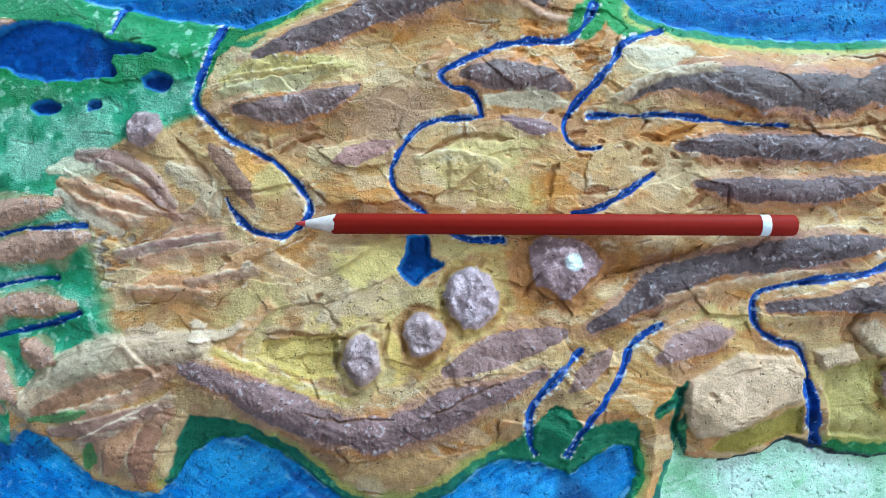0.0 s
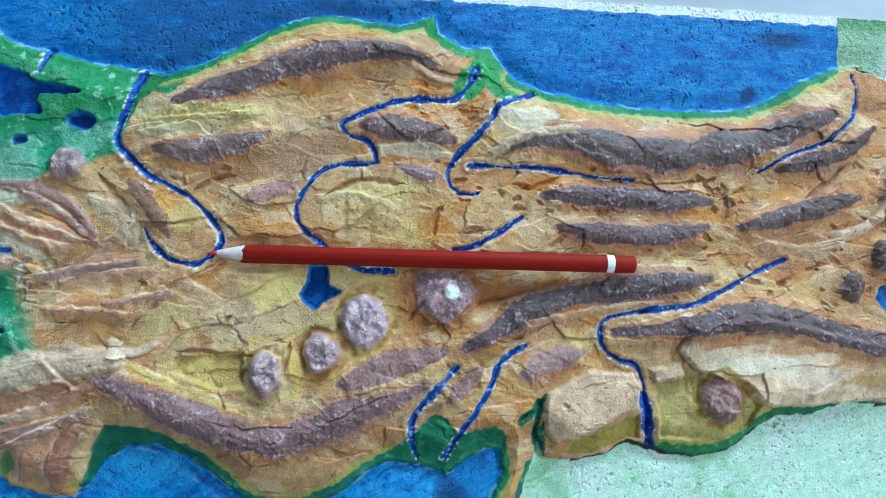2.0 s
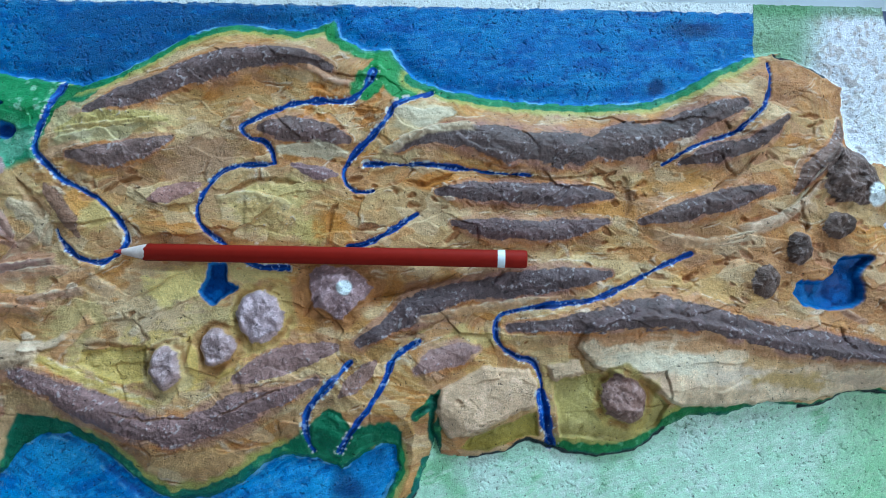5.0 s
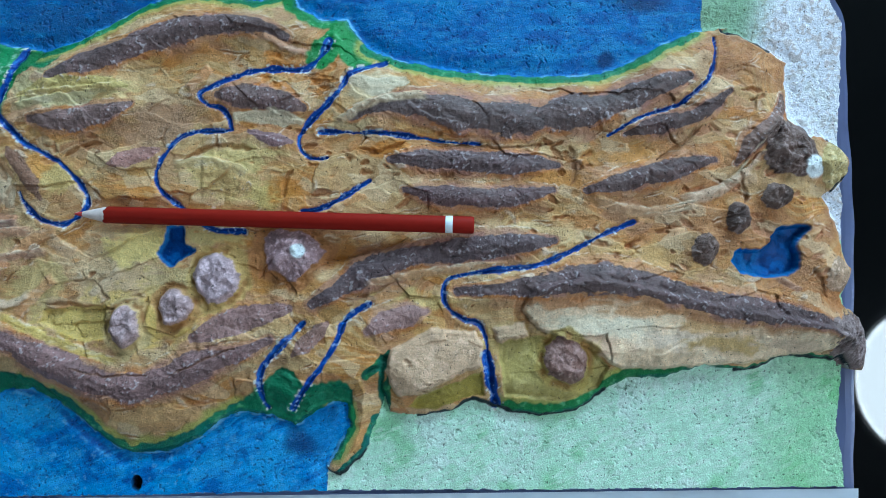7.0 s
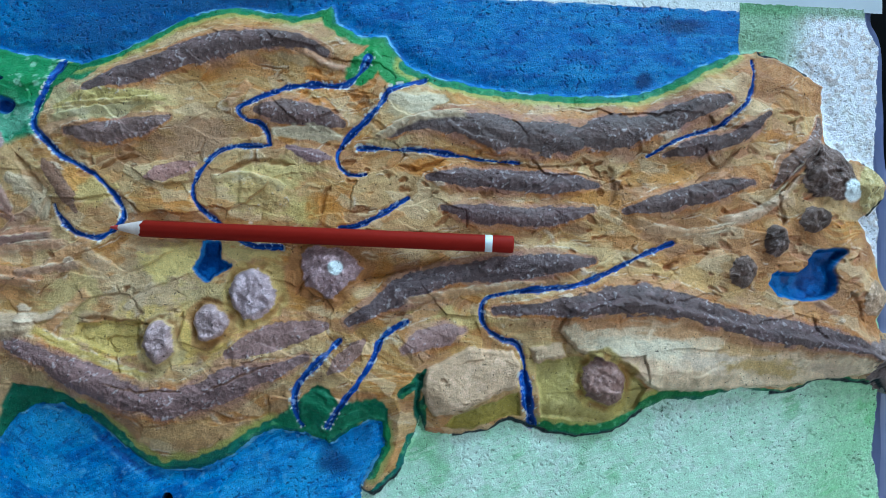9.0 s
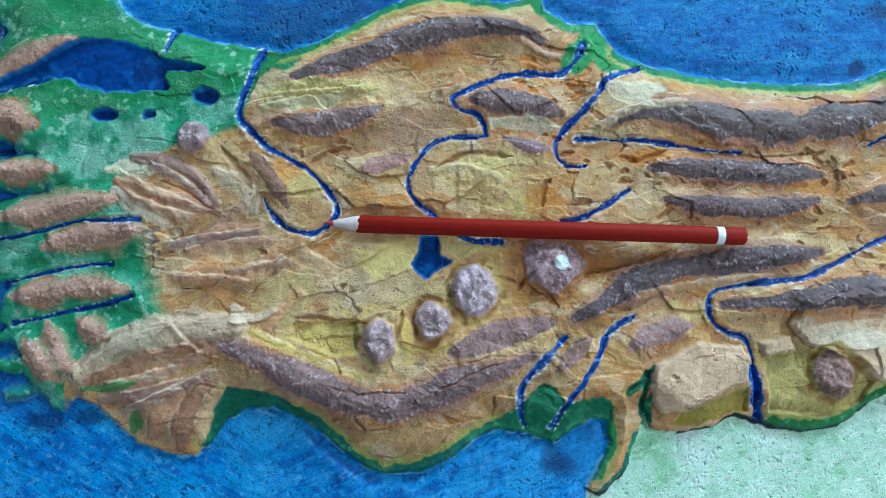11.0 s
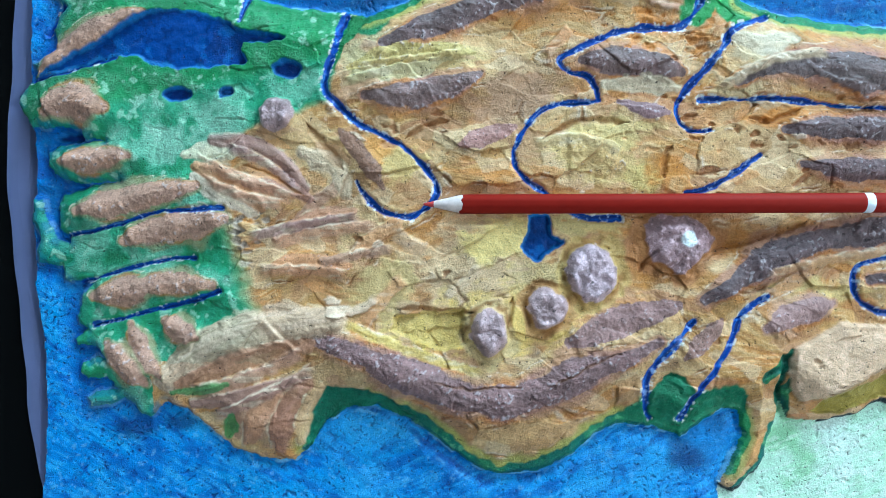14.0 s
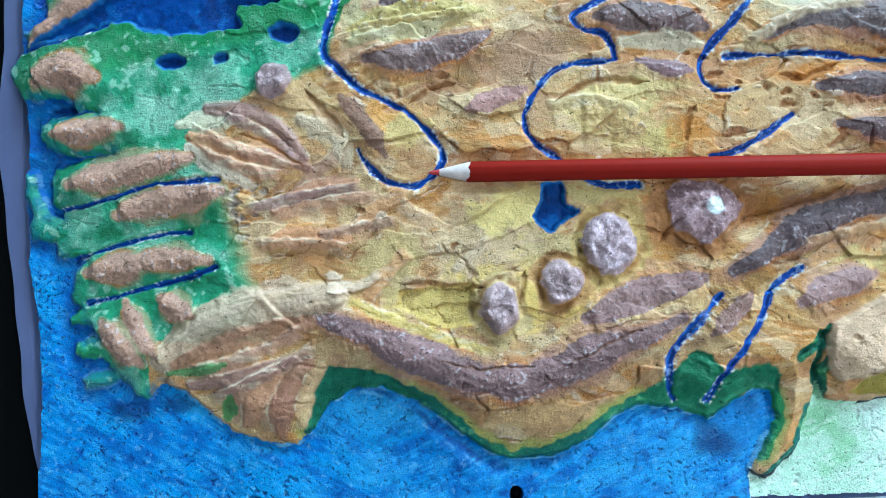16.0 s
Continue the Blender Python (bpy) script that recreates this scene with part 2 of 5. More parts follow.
M6 = [(119.7, 47.5), (139.2, 53.1), (159.0, 51.3), (178.8, 48.1), (198.4, 48.8), (218.0, 51.9), (237.6, 57.5), (257.2, 65.7), (268.2, 69.8)]
M7 = [(137.6, 28.4), (157.2, 29.0), (176.9, 28.4), (196.6, 28.3), (211.3, 28.3)]
M8 = [(144.2, 15.0), (162.7, 13.1), (179.8, 12.9), (194.5, 14.1), (209.1, 17.1)]
M9 = [(223.8, 17.5), (240.9, 21.8), (258.0, 27.3), (280.1, 33.0)]
M10 = [(240.6, 42.9), (257.7, 48.4), (272.5, 52.7), (287.2, 64.4)]
M11 = [(106.2, -36.3), (118.0, -28.7), (129.8, -21.1), (146.5, -14.4), (165.9, -11.4), (185.2, -8.3), (210.7, -5.1)]
M12 = [(168.8, -28.3), (185.7, -27.0), (204.9, -24.7), (226.6, -20.9), (245.9, -22.2), (262.8, -26.4), (282.1, -30.6), (306.2, -33.5), (325.4, -36.2), (340.0, -42.0)]
M13 = [(-40.7, -51.4), (-26.6, -55.2), (-12.5, -61.9), (1.6, -67.6), (17.5, -73.3), (33.3, -74.1), (47.1, -69.0), (62.8, -62.0), (76.6, -58.0), (88.4, -52.0)]
M13B = [(54.8, -52.3), (68.6, -46.3), (80.5, -42.3), (96.3, -38.2)]
M14 = [(98.7, -58.2), (104.7, -52.2), (112.7, -44.2)]
M15 = [(130.0, -47.7), (139.9, -41.7), (155.7, -37.6)]
M17 = [(-32.0, 28.3), (-23.6, 18.7), (-15.2, 6.1)]
M18 = [(289.9, 31.5), (296.5, 41.2), (305.1, 48.9), (310.5, 56.6), (312.0, 64.2)]
F0 = [(-147.9, 52.1), (-138.4, 59.5), (-125.7, 68.0), (-108.7, 74.4)]
F1 = [(-145.5, 35.7), (-135.0, 39.9), (-123.4, 37.7)]
F2 = [(-139.2, 17.0), (-127.5, 17.4), (-113.7, 19.1)]
F3 = [(-133.2, -2.2), (-120.5, 0.3), (-105.8, 3.1), (-86.8, 7.2)]
F4 = [(-114.1, -13.8), (-101.5, -9.6), (-86.8, -7.5), (-75.2, -5.4)]
F5 = [(-126.7, -34.8), (-112.0, -32.7), (-97.2, -29.6), (-80.4, -30.7)]
F6 = [(-121.3, -52.9), (-112.8, -61.4), (-106.4, -67.7)]
F6B = [(-112.3, -45.6), (-104.8, -59.5), (-99.4, -65.8)]
F7 = [(-98.6, -44.4), (-91.2, -48.6), (-85.9, -50.7)]
G4 = [(-59.3, -24.4), (-44.6, -21.3), (-27.8, -23.4)]
G8 = [(-28.0, 52.2), (-11.7, 56.4), (6.8, 58.6), (19.1, 57.6)]
G9 = [(54.2, 19.5), (64.3, 19.5), (74.3, 15.5)]
BLK = [(140.3, -54.9), (157.2, -44.6), (176.8, -45.2), (180.7, -51.2), (179.7, -60.9), (167.7, -66.2), (153.3, -73.9), (143.5, -75.4), (138.3, -64.7)]
BLK2 = [(184.2, -43.7), (198.8, -40.8), (200.2, -46.9), (186.8, -50.5)]
YFLAT = [(148.3, -80.2), (153.1, -75.2), (180.1, -62.7), (182.9, -73.7), (175.5, -74.7), (160.7, -80.6)]
BASIN = [(-11.0, -41.8), (15.7, -39.5), (16.0, -53.7), (7.8, -55.8), (-12.9, -47.9)]
PEAKS = [(25.2, -48.6), (46.8, -39.6), (63.5, -25.6), (96.1, -14.0), (99.1, -13.4), (-55.7, 34.5), (216.8, -56.9), (314.4, 37.8), (323.8, 31.4), (291.2, 7.4), (276.7, -6.5), (307.1, 17.8), (334.1, 33.5), (336.4, -15.6)]
HOLE = [(30.4, -117.3), (233.0, 79.0), (-55.1, -110.3)]
FJORDS_S = [(-100.0, -76.2), (-106.0, -82.0), (-109.7, -80.5), (-111.9, -76.2), (-116.2, -74.0), (-121.6, -77.2), (-129.1, -77.7), (-130.2, -74.0), (-127.0, -71.9), (-118.4, -70.8), (-122.7, -66.1), (-130.3, -66.9), (-133.5, -64.3), (-132.5, -61.1), (-127.1, -58.3), (-122.7, -58.9), (-127.1, -54.0), (-134.7, -54.0), (-135.1, -52.0), (-130.4, -47.5), (-134.3, -45.3), (-134.7, -42.7), (-132.6, -35.2), (-128.3, -30.4), (-139.6, -28.5), (-140.5, -23.3), (-150.0, -21.5), (-150.5, -16.8)]
FJORDS_N = [(-149.2, -12.4), (-152.3, -4.9), (-152.4, 2.7), (-148.4, 2.7), (-146.7, -4.9), (-142.5, -12.9), (-137.5, -14.6), (-137.9, -12.0), (-141.4, -8.6), (-142.1, -0.5), (-140.4, 3.8), (-128.5, 8.1), (-117.7, 9.6), (-130.7, 8.8), (-138.9, 9.7), (-143.7, 12.5), (-146.4, 15.7), (-146.4, 21.2), (-141.6, 23.3), (-130.8, 24.4), (-124.3, 25.3), (-133.4, 26.6), (-133.0, 29.6), (-141.7, 30.5), (-152.5, 30.5), (-154.7, 34.2), (-158.0, 39.7), (-158.1, 43.0)]
FLANK = [(202.0, -25.5), (197.4, -35.9), (204.9, -44.2), (216.0, -48.0), (227.0, -49.1), (234.5, -56.6), (241.9, -60.2), (265.0, -59.3), (296.6, -55.8), (333.2, -49.1), (338.1, -41.6), (289.2, -35.9), (252.4, -27.3), (227.8, -24.7)]
OLIVE = [(187.2, -50.3), (204.5, -46.3), (226.9, -50.5), (236.5, -59.6), (232.2, -69.5), (217.5, -75.4), (190.3, -73.3)]
GREENBAY = [(-44.5, -93.8), (-43.0, -80.3), (-36.8, -68.5), (-24.3, -70.2), (-13.6, -73.9), (-1.8, -82.5), (-11.4, -80.3), (-24.3, -77.5), (-32.9, -78.8), (-38.3, -86.7)]
SMEAR_1 = [(-87.9, 19.9), (-69.9, 12.5), (-46.7, 3.0)]
SMEAR_2 = [(-74.2, 23.5), (-59.4, 17.1), (-45.7, 5.1)]
SMEAR_3 = [(-85.7, 12.5), (-67.8, 5.1), (-50.9, 1.5)]
SMEAR_4 = [(-67.8, -10.7), (-46.7, -6.1), (-23.6, -2.7)]
SMEAR_5 = [(-59.3, -13.8), (-40.4, -8.6), (-17.2, -6.1)]
SMEAR_6 = [(-40.4, -20.8), (-23.6, -17.1), (-10.9, -15.4)]
SMEAR_7 = [(-63.5, -22.9), (-40.4, -23.3), (-27.8, -25.5)]
SMEAR_8 = [(263.1, 16.3), (277.7, 19.3), (289.9, 27.1), (299.7, 41.0), (312.0, 54.4)]
SMEAR_9 = [(-90.7, -69.4), (-69.7, -64.2), (-44.5, -52.7)]
SMEAR_10 = [(-82.6, -80.1), (-63.7, -71.7), (-40.5, -59.2)]
SMEAR_11 = [(-25.6, 53.9), (-9.2, 55.1), (15.2, 59.3)]
SMEAR_12 = [(-32.0, 48.0), (-11.5, 52.3), (6.9, 55.4)]
SMEAR_13 = [(40.1, 24.3), (56.2, 27.0), (76.2, 21.5)]
SMEAR_14 = [(111.3, 45.0), (132.4, 56.3), (154.4, 58.4)]
SMEAR_15 = [(226.4, 15.1), (250.9, 11.0), (275.3, 15.5)]
SMEAR_16 = [(-16.0, -36.4), (-24.0, -41.5), (-38.2, -41.7)]
SMEAR_17 = [(-31.3, -42.4), (-6.9, -53.1), (25.2, -63.6)]
SMEAR_18 = [(127.3, -26.0), (156.4, -18.9), (190.6, -14.6)]
CRACK_1 = [(274.9, 49.2), (265.6, 38.9), (253.4, 31.8)]
CRACK_2 = [(216.8, 37.3), (219.0, 26.2), (216.7, 18.7)]
CRACK_3 = [(290.8, 28.7), (294.6, 17.6), (292.9, 13.8)]
CRACK_4 = [(2.3, -66.0), (18.0, -69.7), (37.5, -68.5)]
CRACK_5 = [(45.3, -69.4), (62.7, -60.5), (76.3, -55.5)]
CRACK_6 = [(169.4, 36.0), (189.3, 34.9), (211.5, 38.7)]
CRACK_7 = [(324.0, -12.2), (331.4, -26.8)]
RUBBLE = [(-68.1, -12.8), (-68.1, -6.4)]
DELTA = [(85.1, -71.2), (93.8, -63.3), (99.1, -65.4), (104.4, -72.9), (115.1, -70.4), (124.8, -72.9), (124.1, -80.4), (118.3, -77.6), (106.5, -82.5), (97.9, -88.9), (85.5, -84.7), (83.0, -77.2)]
INLET = [(137.2, -81.7), (135.2, -72.7), (135.4, -64.6), (128.8, -66.8), (130.1, -63.4), (134.8, -61.0), (136.1, -56.8), (140.8, -57.4), (139.9, -62.1), (138.0, -65.9), (138.5, -81.3)]
R7_MOUTH = [(182.3, -55.4), (184.6, -66.1), (187.2, -77.8)]
NW_GREEN = [(-32.5, 74.3), (-19.5, 73.5), (-25.2, 67.3), (-30.6, 59.4), (-34.7, 48.1), (-33.6, 60.9)]

MOUND = [(-97, -67), (-82, -55), (-63, -48), (-34, -44)]
MOUND_LOW = [(-93, -69), (-75, -61), (-53, -55), (-43, -53)]
SW_1 = [(-55, -93), (-53, -81), (-44, -68)]
SW_2 = [(-67, -90), (-63, -81), (-55, -72)]
SW_3 = [(-47, -90), (-44, -79), (-39, -69)]
SW_4 = [(-89, -76), (-74, -74), (-49, -66)]
CREASES = [[(95, 23), (91, 16), (92, 9)], [(123, 33), (133, 32), (144, 37)], [(34, -35), (32, -47)], [(20, -41), (10, -41), (-10, -39)], [(88, -17), (81, -26)], [(108, -17), (124, -14), (147, -6)], [(-7, 25), (1, 30), (10, 32)], [(45, 25), (60, 32), (79, 31)]]
SHELF_1 = [(-10, -85), (4, -97), (20, -108)]
SHELF_2 = [(-45, -91), (-36, -82), (-25, -79), (-12, -84)]
OCHRE_2 = [(10, 56), (-8, 51), (-26, 50)]
CREAM_2 = [(119, 64), (129, 62), (141, 64)]
CREAM_3 = [(69, 46), (85, 46), (97, 44)]
FAN_A = [(-87, 15), (-69, 7), (-62, 0)]
FAN_B = [(-81, 25), (-62, 22), (-52, 15), (-45, 6)]
FAN_C = [(-67, 8), (-53, 6), (-43, 2)]
FAN_D = [(-69, 16), (-57, 10), (-45, 3)]
FAN_E = [(-91, 19), (-81, 21), (-73, 19)]
FAN_F = [(-46, 20), (-34, 14), (-30, 4)]
FAN_G = [(-45, 31), (-37, 21), (-30, 12)]
FAN_H = [(-56, -13), (-42, -6), (-27, -3)]
FAN_I = [(-87, 11), (-76, 4), (-65, -3)]


LAND = NORTH_WEST + NORTH_COAST + EAST_EDGE + SOUTH_COAST_E + SPIT[7:] + SOUTH_COAST_W[:18] + FJORDS_S + FJORDS_N
BOARD = [(-153.5, 118), (-154.1, 80), (-154.3, 55), (-153.8, 36), (-151.5, 14), (-153, -8), (-151.2, -30), (-147.8, -52), (-146.6, -73), (-146.4, -95), (-147.5, -112), (-148, -130),
         (-24, -125), (45, -121.9), (120, -117.6), (219, -114.2), (342, -108.8), (341, -95), (338.5, -84), (341, -59), (341.5, 0), (341.3, 22), (339.6, 48), (340.7, 76), (341.5, 100), (336, 110), (335, 118), (236, 119), (70, 118)]
STEP = 0.38
gx = np.arange(-162, 360, STEP)
gy = np.arange(-131, 121, STEP)
X, Y = np.meshgrid(gx, gy)
rng = np.random.default_rng(7)


def field(scale, octaves=1, gain=0.5, stretch=1.0, tilt=0.0):
    """Smooth random hills about `scale` millimetres across, from -1 to 1."""
    total, amp, norm = np.zeros(X.shape), 1.0, 0.0
    for _ in range(octaves):
        c, q = math.cos(tilt), math.sin(tilt)
        u, v = ((X + 163) * c + (Y + 132) * q + 200) / (scale * stretch), ((Y + 132) * c - (X + 163) * q + 400) / scale
        g = rng.uniform(-1, 1, (int(v.max()) + 3, int(u.max()) + 3))
        i, j = u.astype(int), v.astype(int)
        a, b = u - i, v - j
        a, b = a * a * (3 - 2 * a), b * b * (3 - 2 * b)
        total += amp * ((g[j, i] * (1 - a) + g[j, i + 1] * a) * (1 - b) + (g[j + 1, i] * (1 - a) + g[j + 1, i + 1] * a) * b)
        norm += amp
        scale, amp = scale / 2, amp * gain
    return total / norm


def smooth(a, lo, hi):
    t = np.clip((a - lo) / (hi - lo), 0, 1)
    return t * t * (3 - 2 * t)


def inside(poly, px, py):
    hit = np.zeros(px.shape, bool)
    for (x0, y0), (x1, y1) in zip(poly, poly[1:] + poly[:1]):
        if y0 != y1:
            c = (y0 > py) != (y1 > py)
            hit ^= c & (px < (x1 - x0) * (py - y0) / (y1 - y0) + x0)
    return hit


def to_line(line, px, py):
    """Distance to a line, how far along it (0 to 1), and the side."""
    d = np.full(px.shape, 1e9)
    along = np.zeros(px.shape)
    seg = [math.dist(a, b) for a, b in zip(line, line[1:])]
    total, done = sum(seg), 0.0
    for (x0, y0), (x1, y1), s in zip(line, line[1:], seg):
        if s > 0:
            t = np.clip(((px - x0) * (x1 - x0) + (py - y0) * (y1 - y0)) / s ** 2, 0, 1)
            e = np.hypot(px - x0 - t * (x1 - x0), py - y0 - t * (y1 - y0))
            near = e < d
            d = np.where(near, e, d)
            along = np.where(near, (done + t * s) / total, along)
            done += s
    return d, along


LATTICE = rng.uniform(-1, 1, (256, 256))


def brushed(u, v, octaves=2):
    """Smooth noise of any two coordinates, one unit across, from about -1 to 1: streaks that follow a stroke."""
    total, amp = 0.0, 1.0
    for k in range(octaves):
        fu, fv = np.floor(u), np.floor(v)
        a, b = u - fu, v - fv
        a, b = a * a * (3 - 2 * a), b * b * (3 - 2 * b)
        i, j = fu.astype(int) & 255, fv.astype(int) & 255
        i1, j1 = (i + 1) & 255, (j + 1) & 255
        total = total + amp * ((LATTICE[j, i] * (1 - a) + LATTICE[j, i1] * a) * (1 - b) + (LATTICE[j1, i] * (1 - a) + LATTICE[j1, i1] * a) * b)
        u, v, amp = u * 2 + 17.3, v * 2 + 41.7, amp * 0.6
    return total / 1.3


def along(line, px, py):
    """Signed distance from a line (positive on its right), the way along it in millimetres, and its length."""
    d = np.full(px.shape, 1e9)
    s, side, done = np.zeros(px.shape), np.ones(px.shape), 0.0
    for (x0, y0), (x1, y1) in zip(line, line[1:]):
        n = math.dist((x0, y0), (x1, y1))
        if n > 0:
            t = np.clip(((px - x0) * (x1 - x0) + (py - y0) * (y1 - y0)) / n ** 2, 0, 1)
            e = np.hypot(px - x0 - t * (x1 - x0), py - y0 - t * (y1 - y0))
            near = e < d
            d = np.where(near, e, d)
            s = np.where(near, done + t * n, s)
            side = np.where(near, np.where((px - x0) * (y1 - y0) - (py - y0) * (x1 - x0) > 0, 1.0, -1.0), side)
            done += n
    return d * side, s, done


def rounded(line, steps=5):
    """A Catmull-Rom curve through the points of a line."""
    p = [line[0], *line, line[-1]]
    out = []
    for a, b, c, d in zip(p, p[1:], p[2:], p[3:]):
        for k in range(steps):
            t = k / steps
            out.append(tuple(0.5 * (2 * b[n] + (c[n] - a[n]) * t + (2 * a[n] - 5 * b[n] + 4 * c[n] - d[n]) * t * t + (3 * b[n] - a[n] - 3 * c[n] + d[n]) * t ** 3) for n in (0, 1)))
    return out + [line[-1]]


def window(points, margin):
    xs, ys = [p[0] for p in points], [p[1] for p in points]
    i0, i1 = np.searchsorted(gx, (min(xs) - margin, max(xs) + margin))
    j0, j1 = np.searchsorted(gy, (min(ys) - margin, max(ys) + margin))
    return slice(j0, j1), slice(i0, i1)


def plates(size, stretch, tilt=0.0):
    """Knife-smeared plates of plaster: for each place a random number of its plate, its sloping height and the nearness of its edge."""
    c, q = math.cos(tilt), math.sin(tilt)
    bx, by = X + 2.2 * field(12, 2) + 0.6 * field(2.5, 2), Y + 2.2 * field(12, 2) + 0.6 * field(2.5, 2)
    u, v = (bx * c + by * q + 400) / (size * stretch), (-bx * q + by * c + 400) / size
    nu, nv = int(900 / (size * stretch)) + 6, int(900 / size) + 6
    ju, jv, val = rng.uniform(0, 1, (nv, nu)), rng.uniform(0, 1, (nv, nu)), rng.uniform(0, 1, (nv, nu))
    sx, sy = rng.uniform(-1, 1, (nv, nu)), rng.uniform(-1, 1, (nv, nu))
    i, j = u.astype(int), v.astype(int)
    d1, d2 = np.full(X.shape, 9.0), np.full(X.shape, 9.0)
    out, lift = np.zeros(X.shape), np.zeros(X.shape)
    for dj in (-1, 0, 1):
        for di in (-1, 0, 1):
            a, b = j + dj + 1, i + di + 1
            px, py = u - (i + di + ju[a, b]), v - (j + dj + jv[a, b])
            d = np.hypot(px, py)
            near = d < d1
            d2 = np.where(near, d1, np.minimum(d2, d))
            d1 = np.where(near, d, d1)
            out = np.where(near, val[a, b], out)
            lift = np.where(near, px * sx[a, b] + py * sy[a, b] + 0.5 * val[a, b], lift)
    return out, lift, d2 - d1


n_big, n_mid, n_small, n_fine, n_tiny = field(26, 2), field(9, 2), field(3.5, 2, 0.5, 1.0, 0.4), field(1.6, 2, 0.5, 1.0, 1.1), field(1.0, 1, 0.5, 1.0, 0.65)
n_a, n_b, n_c, n_d = field(18, 3), field(7, 3), field(4, 2), field(40, 2)
streaks = field(2.5, 3, 0.5, 1.0, 0.9)
brush_flat = field(1.5, 2, 0.6, 6.0, 0.03)
p_big, h_big, e_big = plates(13, 2.4, 0.12)
p_small, h_small, e_small = plates(5.5, 2.0, -0.2)
WX, WY = X + 0.7 * field(3.0, 2) + 0.5 * n_b, Y + 0.7 * field(3.0, 2) + 0.5 * n_c

land = inside(LAND, WX, WY)
coast, _ = to_line(LAND + LAND[:1], WX, WY)
coast = np.where(land, coast, -coast)

GRIT = 0.15 + 0.85 * smooth(n_a + 0.6 * n_b, -0.1, 0.35)
LX, LY = X + 0.35 * n_small + 0.2 * n_fine, Y + 0.35 * n_c + 0.2 * n_tiny      # a lighter hand for strokes and ridges
H = 0.08 * n_small + 0.07 * n_fine + 0.2 * n_mid
H += 1.9 * smooth(coast, -0.6, 1.6) + 5.2 * smooth(coast, 0.5, 15)
H += smooth(coast, 2, 14) * (1.3 * n_big + 0.3 * n_mid + 0.06 * n_small + GRIT * (0.10 * n_fine + 0.08 * n_tiny) + (1.0 * h_big + 0.30 * h_small * (1 - 0.6 * GRIT)) * smooth(X, -92, -74))
H -= 1.4 * smooth(-coast, 0.0, 1.5) * smooth(-coast, 9, 2) * (0.4 + 0.6 * smooth(n_big, -0.6, 0.4))
# low western deltas
west = smooth(X, -66, -92)
H -= west * smooth(coast, 2, 15) * 3.2

PAINT = np.zeros(X.shape + (3,))
REGION = np.zeros(X.shape, int)
REGIONS = []


def region(name, label="", material=None, under=None):
    REGIONS.append((name, label, material or M_LAND, under))
    return len(REGIONS) - 1


def dab(mask, colour, at=None):
    """Lay paint where mask is 1."""
    target = PAINT if at is None else PAINT[at]
    pigment = np.array(srgb(*colour))
    if pigment[0] > pigment[1] > pigment[2]:
        pigment = pigment * ((1.0, 1.0, 1.38) if pigment[1] > 1.7 * pigment[2] else (1.0, 1.02, 1.14))
    target += np.clip(mask, 0, 1)[..., None] * (pigment - target)


# seas and plains
r_south = region("sea", "blue painted sea of rough plaster, with pale brush marks", M_SEA)
r_north = region("sea", "darker blue painted sea along the upper coast", M_SEA)
r_pale = region("plain", "pale mint-green painted flat plaster plain", M_SEA)
r_desert = region("desert", "off-white gritty plaster with brown specks", M_RAW)
r_low = region("lowland", "green painted coastal lowland")
r_land = region("upland", "ochre and tan painted rough plaster upland")

north = (Y > 20) & (X > -139)
slant = np.where(north, 0.03, np.where(X < -20, -0.5, 0.4))
bu, bv = X * np.cos(slant) + Y * np.sin(slant), -X * np.sin(slant) + Y * np.cos(slant)
bv = bv + 1.6 * n_mid
strokes_wide, strokes_fine = brushed(bu / 16, bv / 3.0, 3), brushed(bu / 7 + 60, bv / 0.9 + 30, 3)
dab(np.ones(X.shape), (8, 122, 198))
dab(smooth(0.5 * strokes_wide + 0.9 * n_a, -0.2, 0.5) * 0.6, (20, 148, 208))
dab(smooth(strokes_fine + 0.8 * n_b + 0.4 * streaks, 0.1, 0.6) * 0.35, (66, 176, 224))
dab(smooth(-0.6 * strokes_wide - 0.8 * n_b, 0.15, 0.6) * 0.6, (8, 80, 158))
dab(smooth(-strokes_fine + 0.9 * n_c, 0.4, 0.8) * 0.45, (6, 74, 146))
dab(smooth(n_fine + 0.5 * n_c + 0.3 * n_tiny, 0.46, 0.6) * 0.5, (8, 62, 132))
pocks = smooth(n_tiny + 0.35 * streaks + 0.45 * n_a, 0.72, 0.84)
H -= 0.35 * pocks * ~land
dab(pocks * 0.7, (4, 44, 104))
dab(smooth(-n_fine - 0.4 * streaks, 0.5, 0.66) * 0.22, (140, 204, 234))
REGION[:] = r_south
REGION[north] = r_north
# north darkened, south lightened: paint that counters the window light's falloff
dab(north * 0.35, (6, 82, 150))
dab(~north * smooth(n_a + 0.5 * n_b, -0.3, 0.4) * smooth(X, -70, -20) * 0.35, (52, 158, 222))
dab(north * smooth(X, 110, 50) * smooth(X, -80, -20) * 0.75 * smooth(strokes_wide, -0.9, 0.1), (24, 74, 130))
dab(north * smooth(WY, 112, 117) * smooth(strokes_fine, -0.2, 0.3) * 0.6, (190, 214, 228))
for cx, cy, rx, ry in ((233, 79, 5, 4), (250, 106, 16, 5), (-112, -86, 12, 5), (104, -97, 11, 8), (114, -86, 5, 5), (-95, -84, 8, 4)):
    dab(0.75 * smooth(np.hypot((WX - cx) / rx, (WY - cy) / ry) + 0.3 * n_c, 1.2, 0.3), (6, 34, 84))
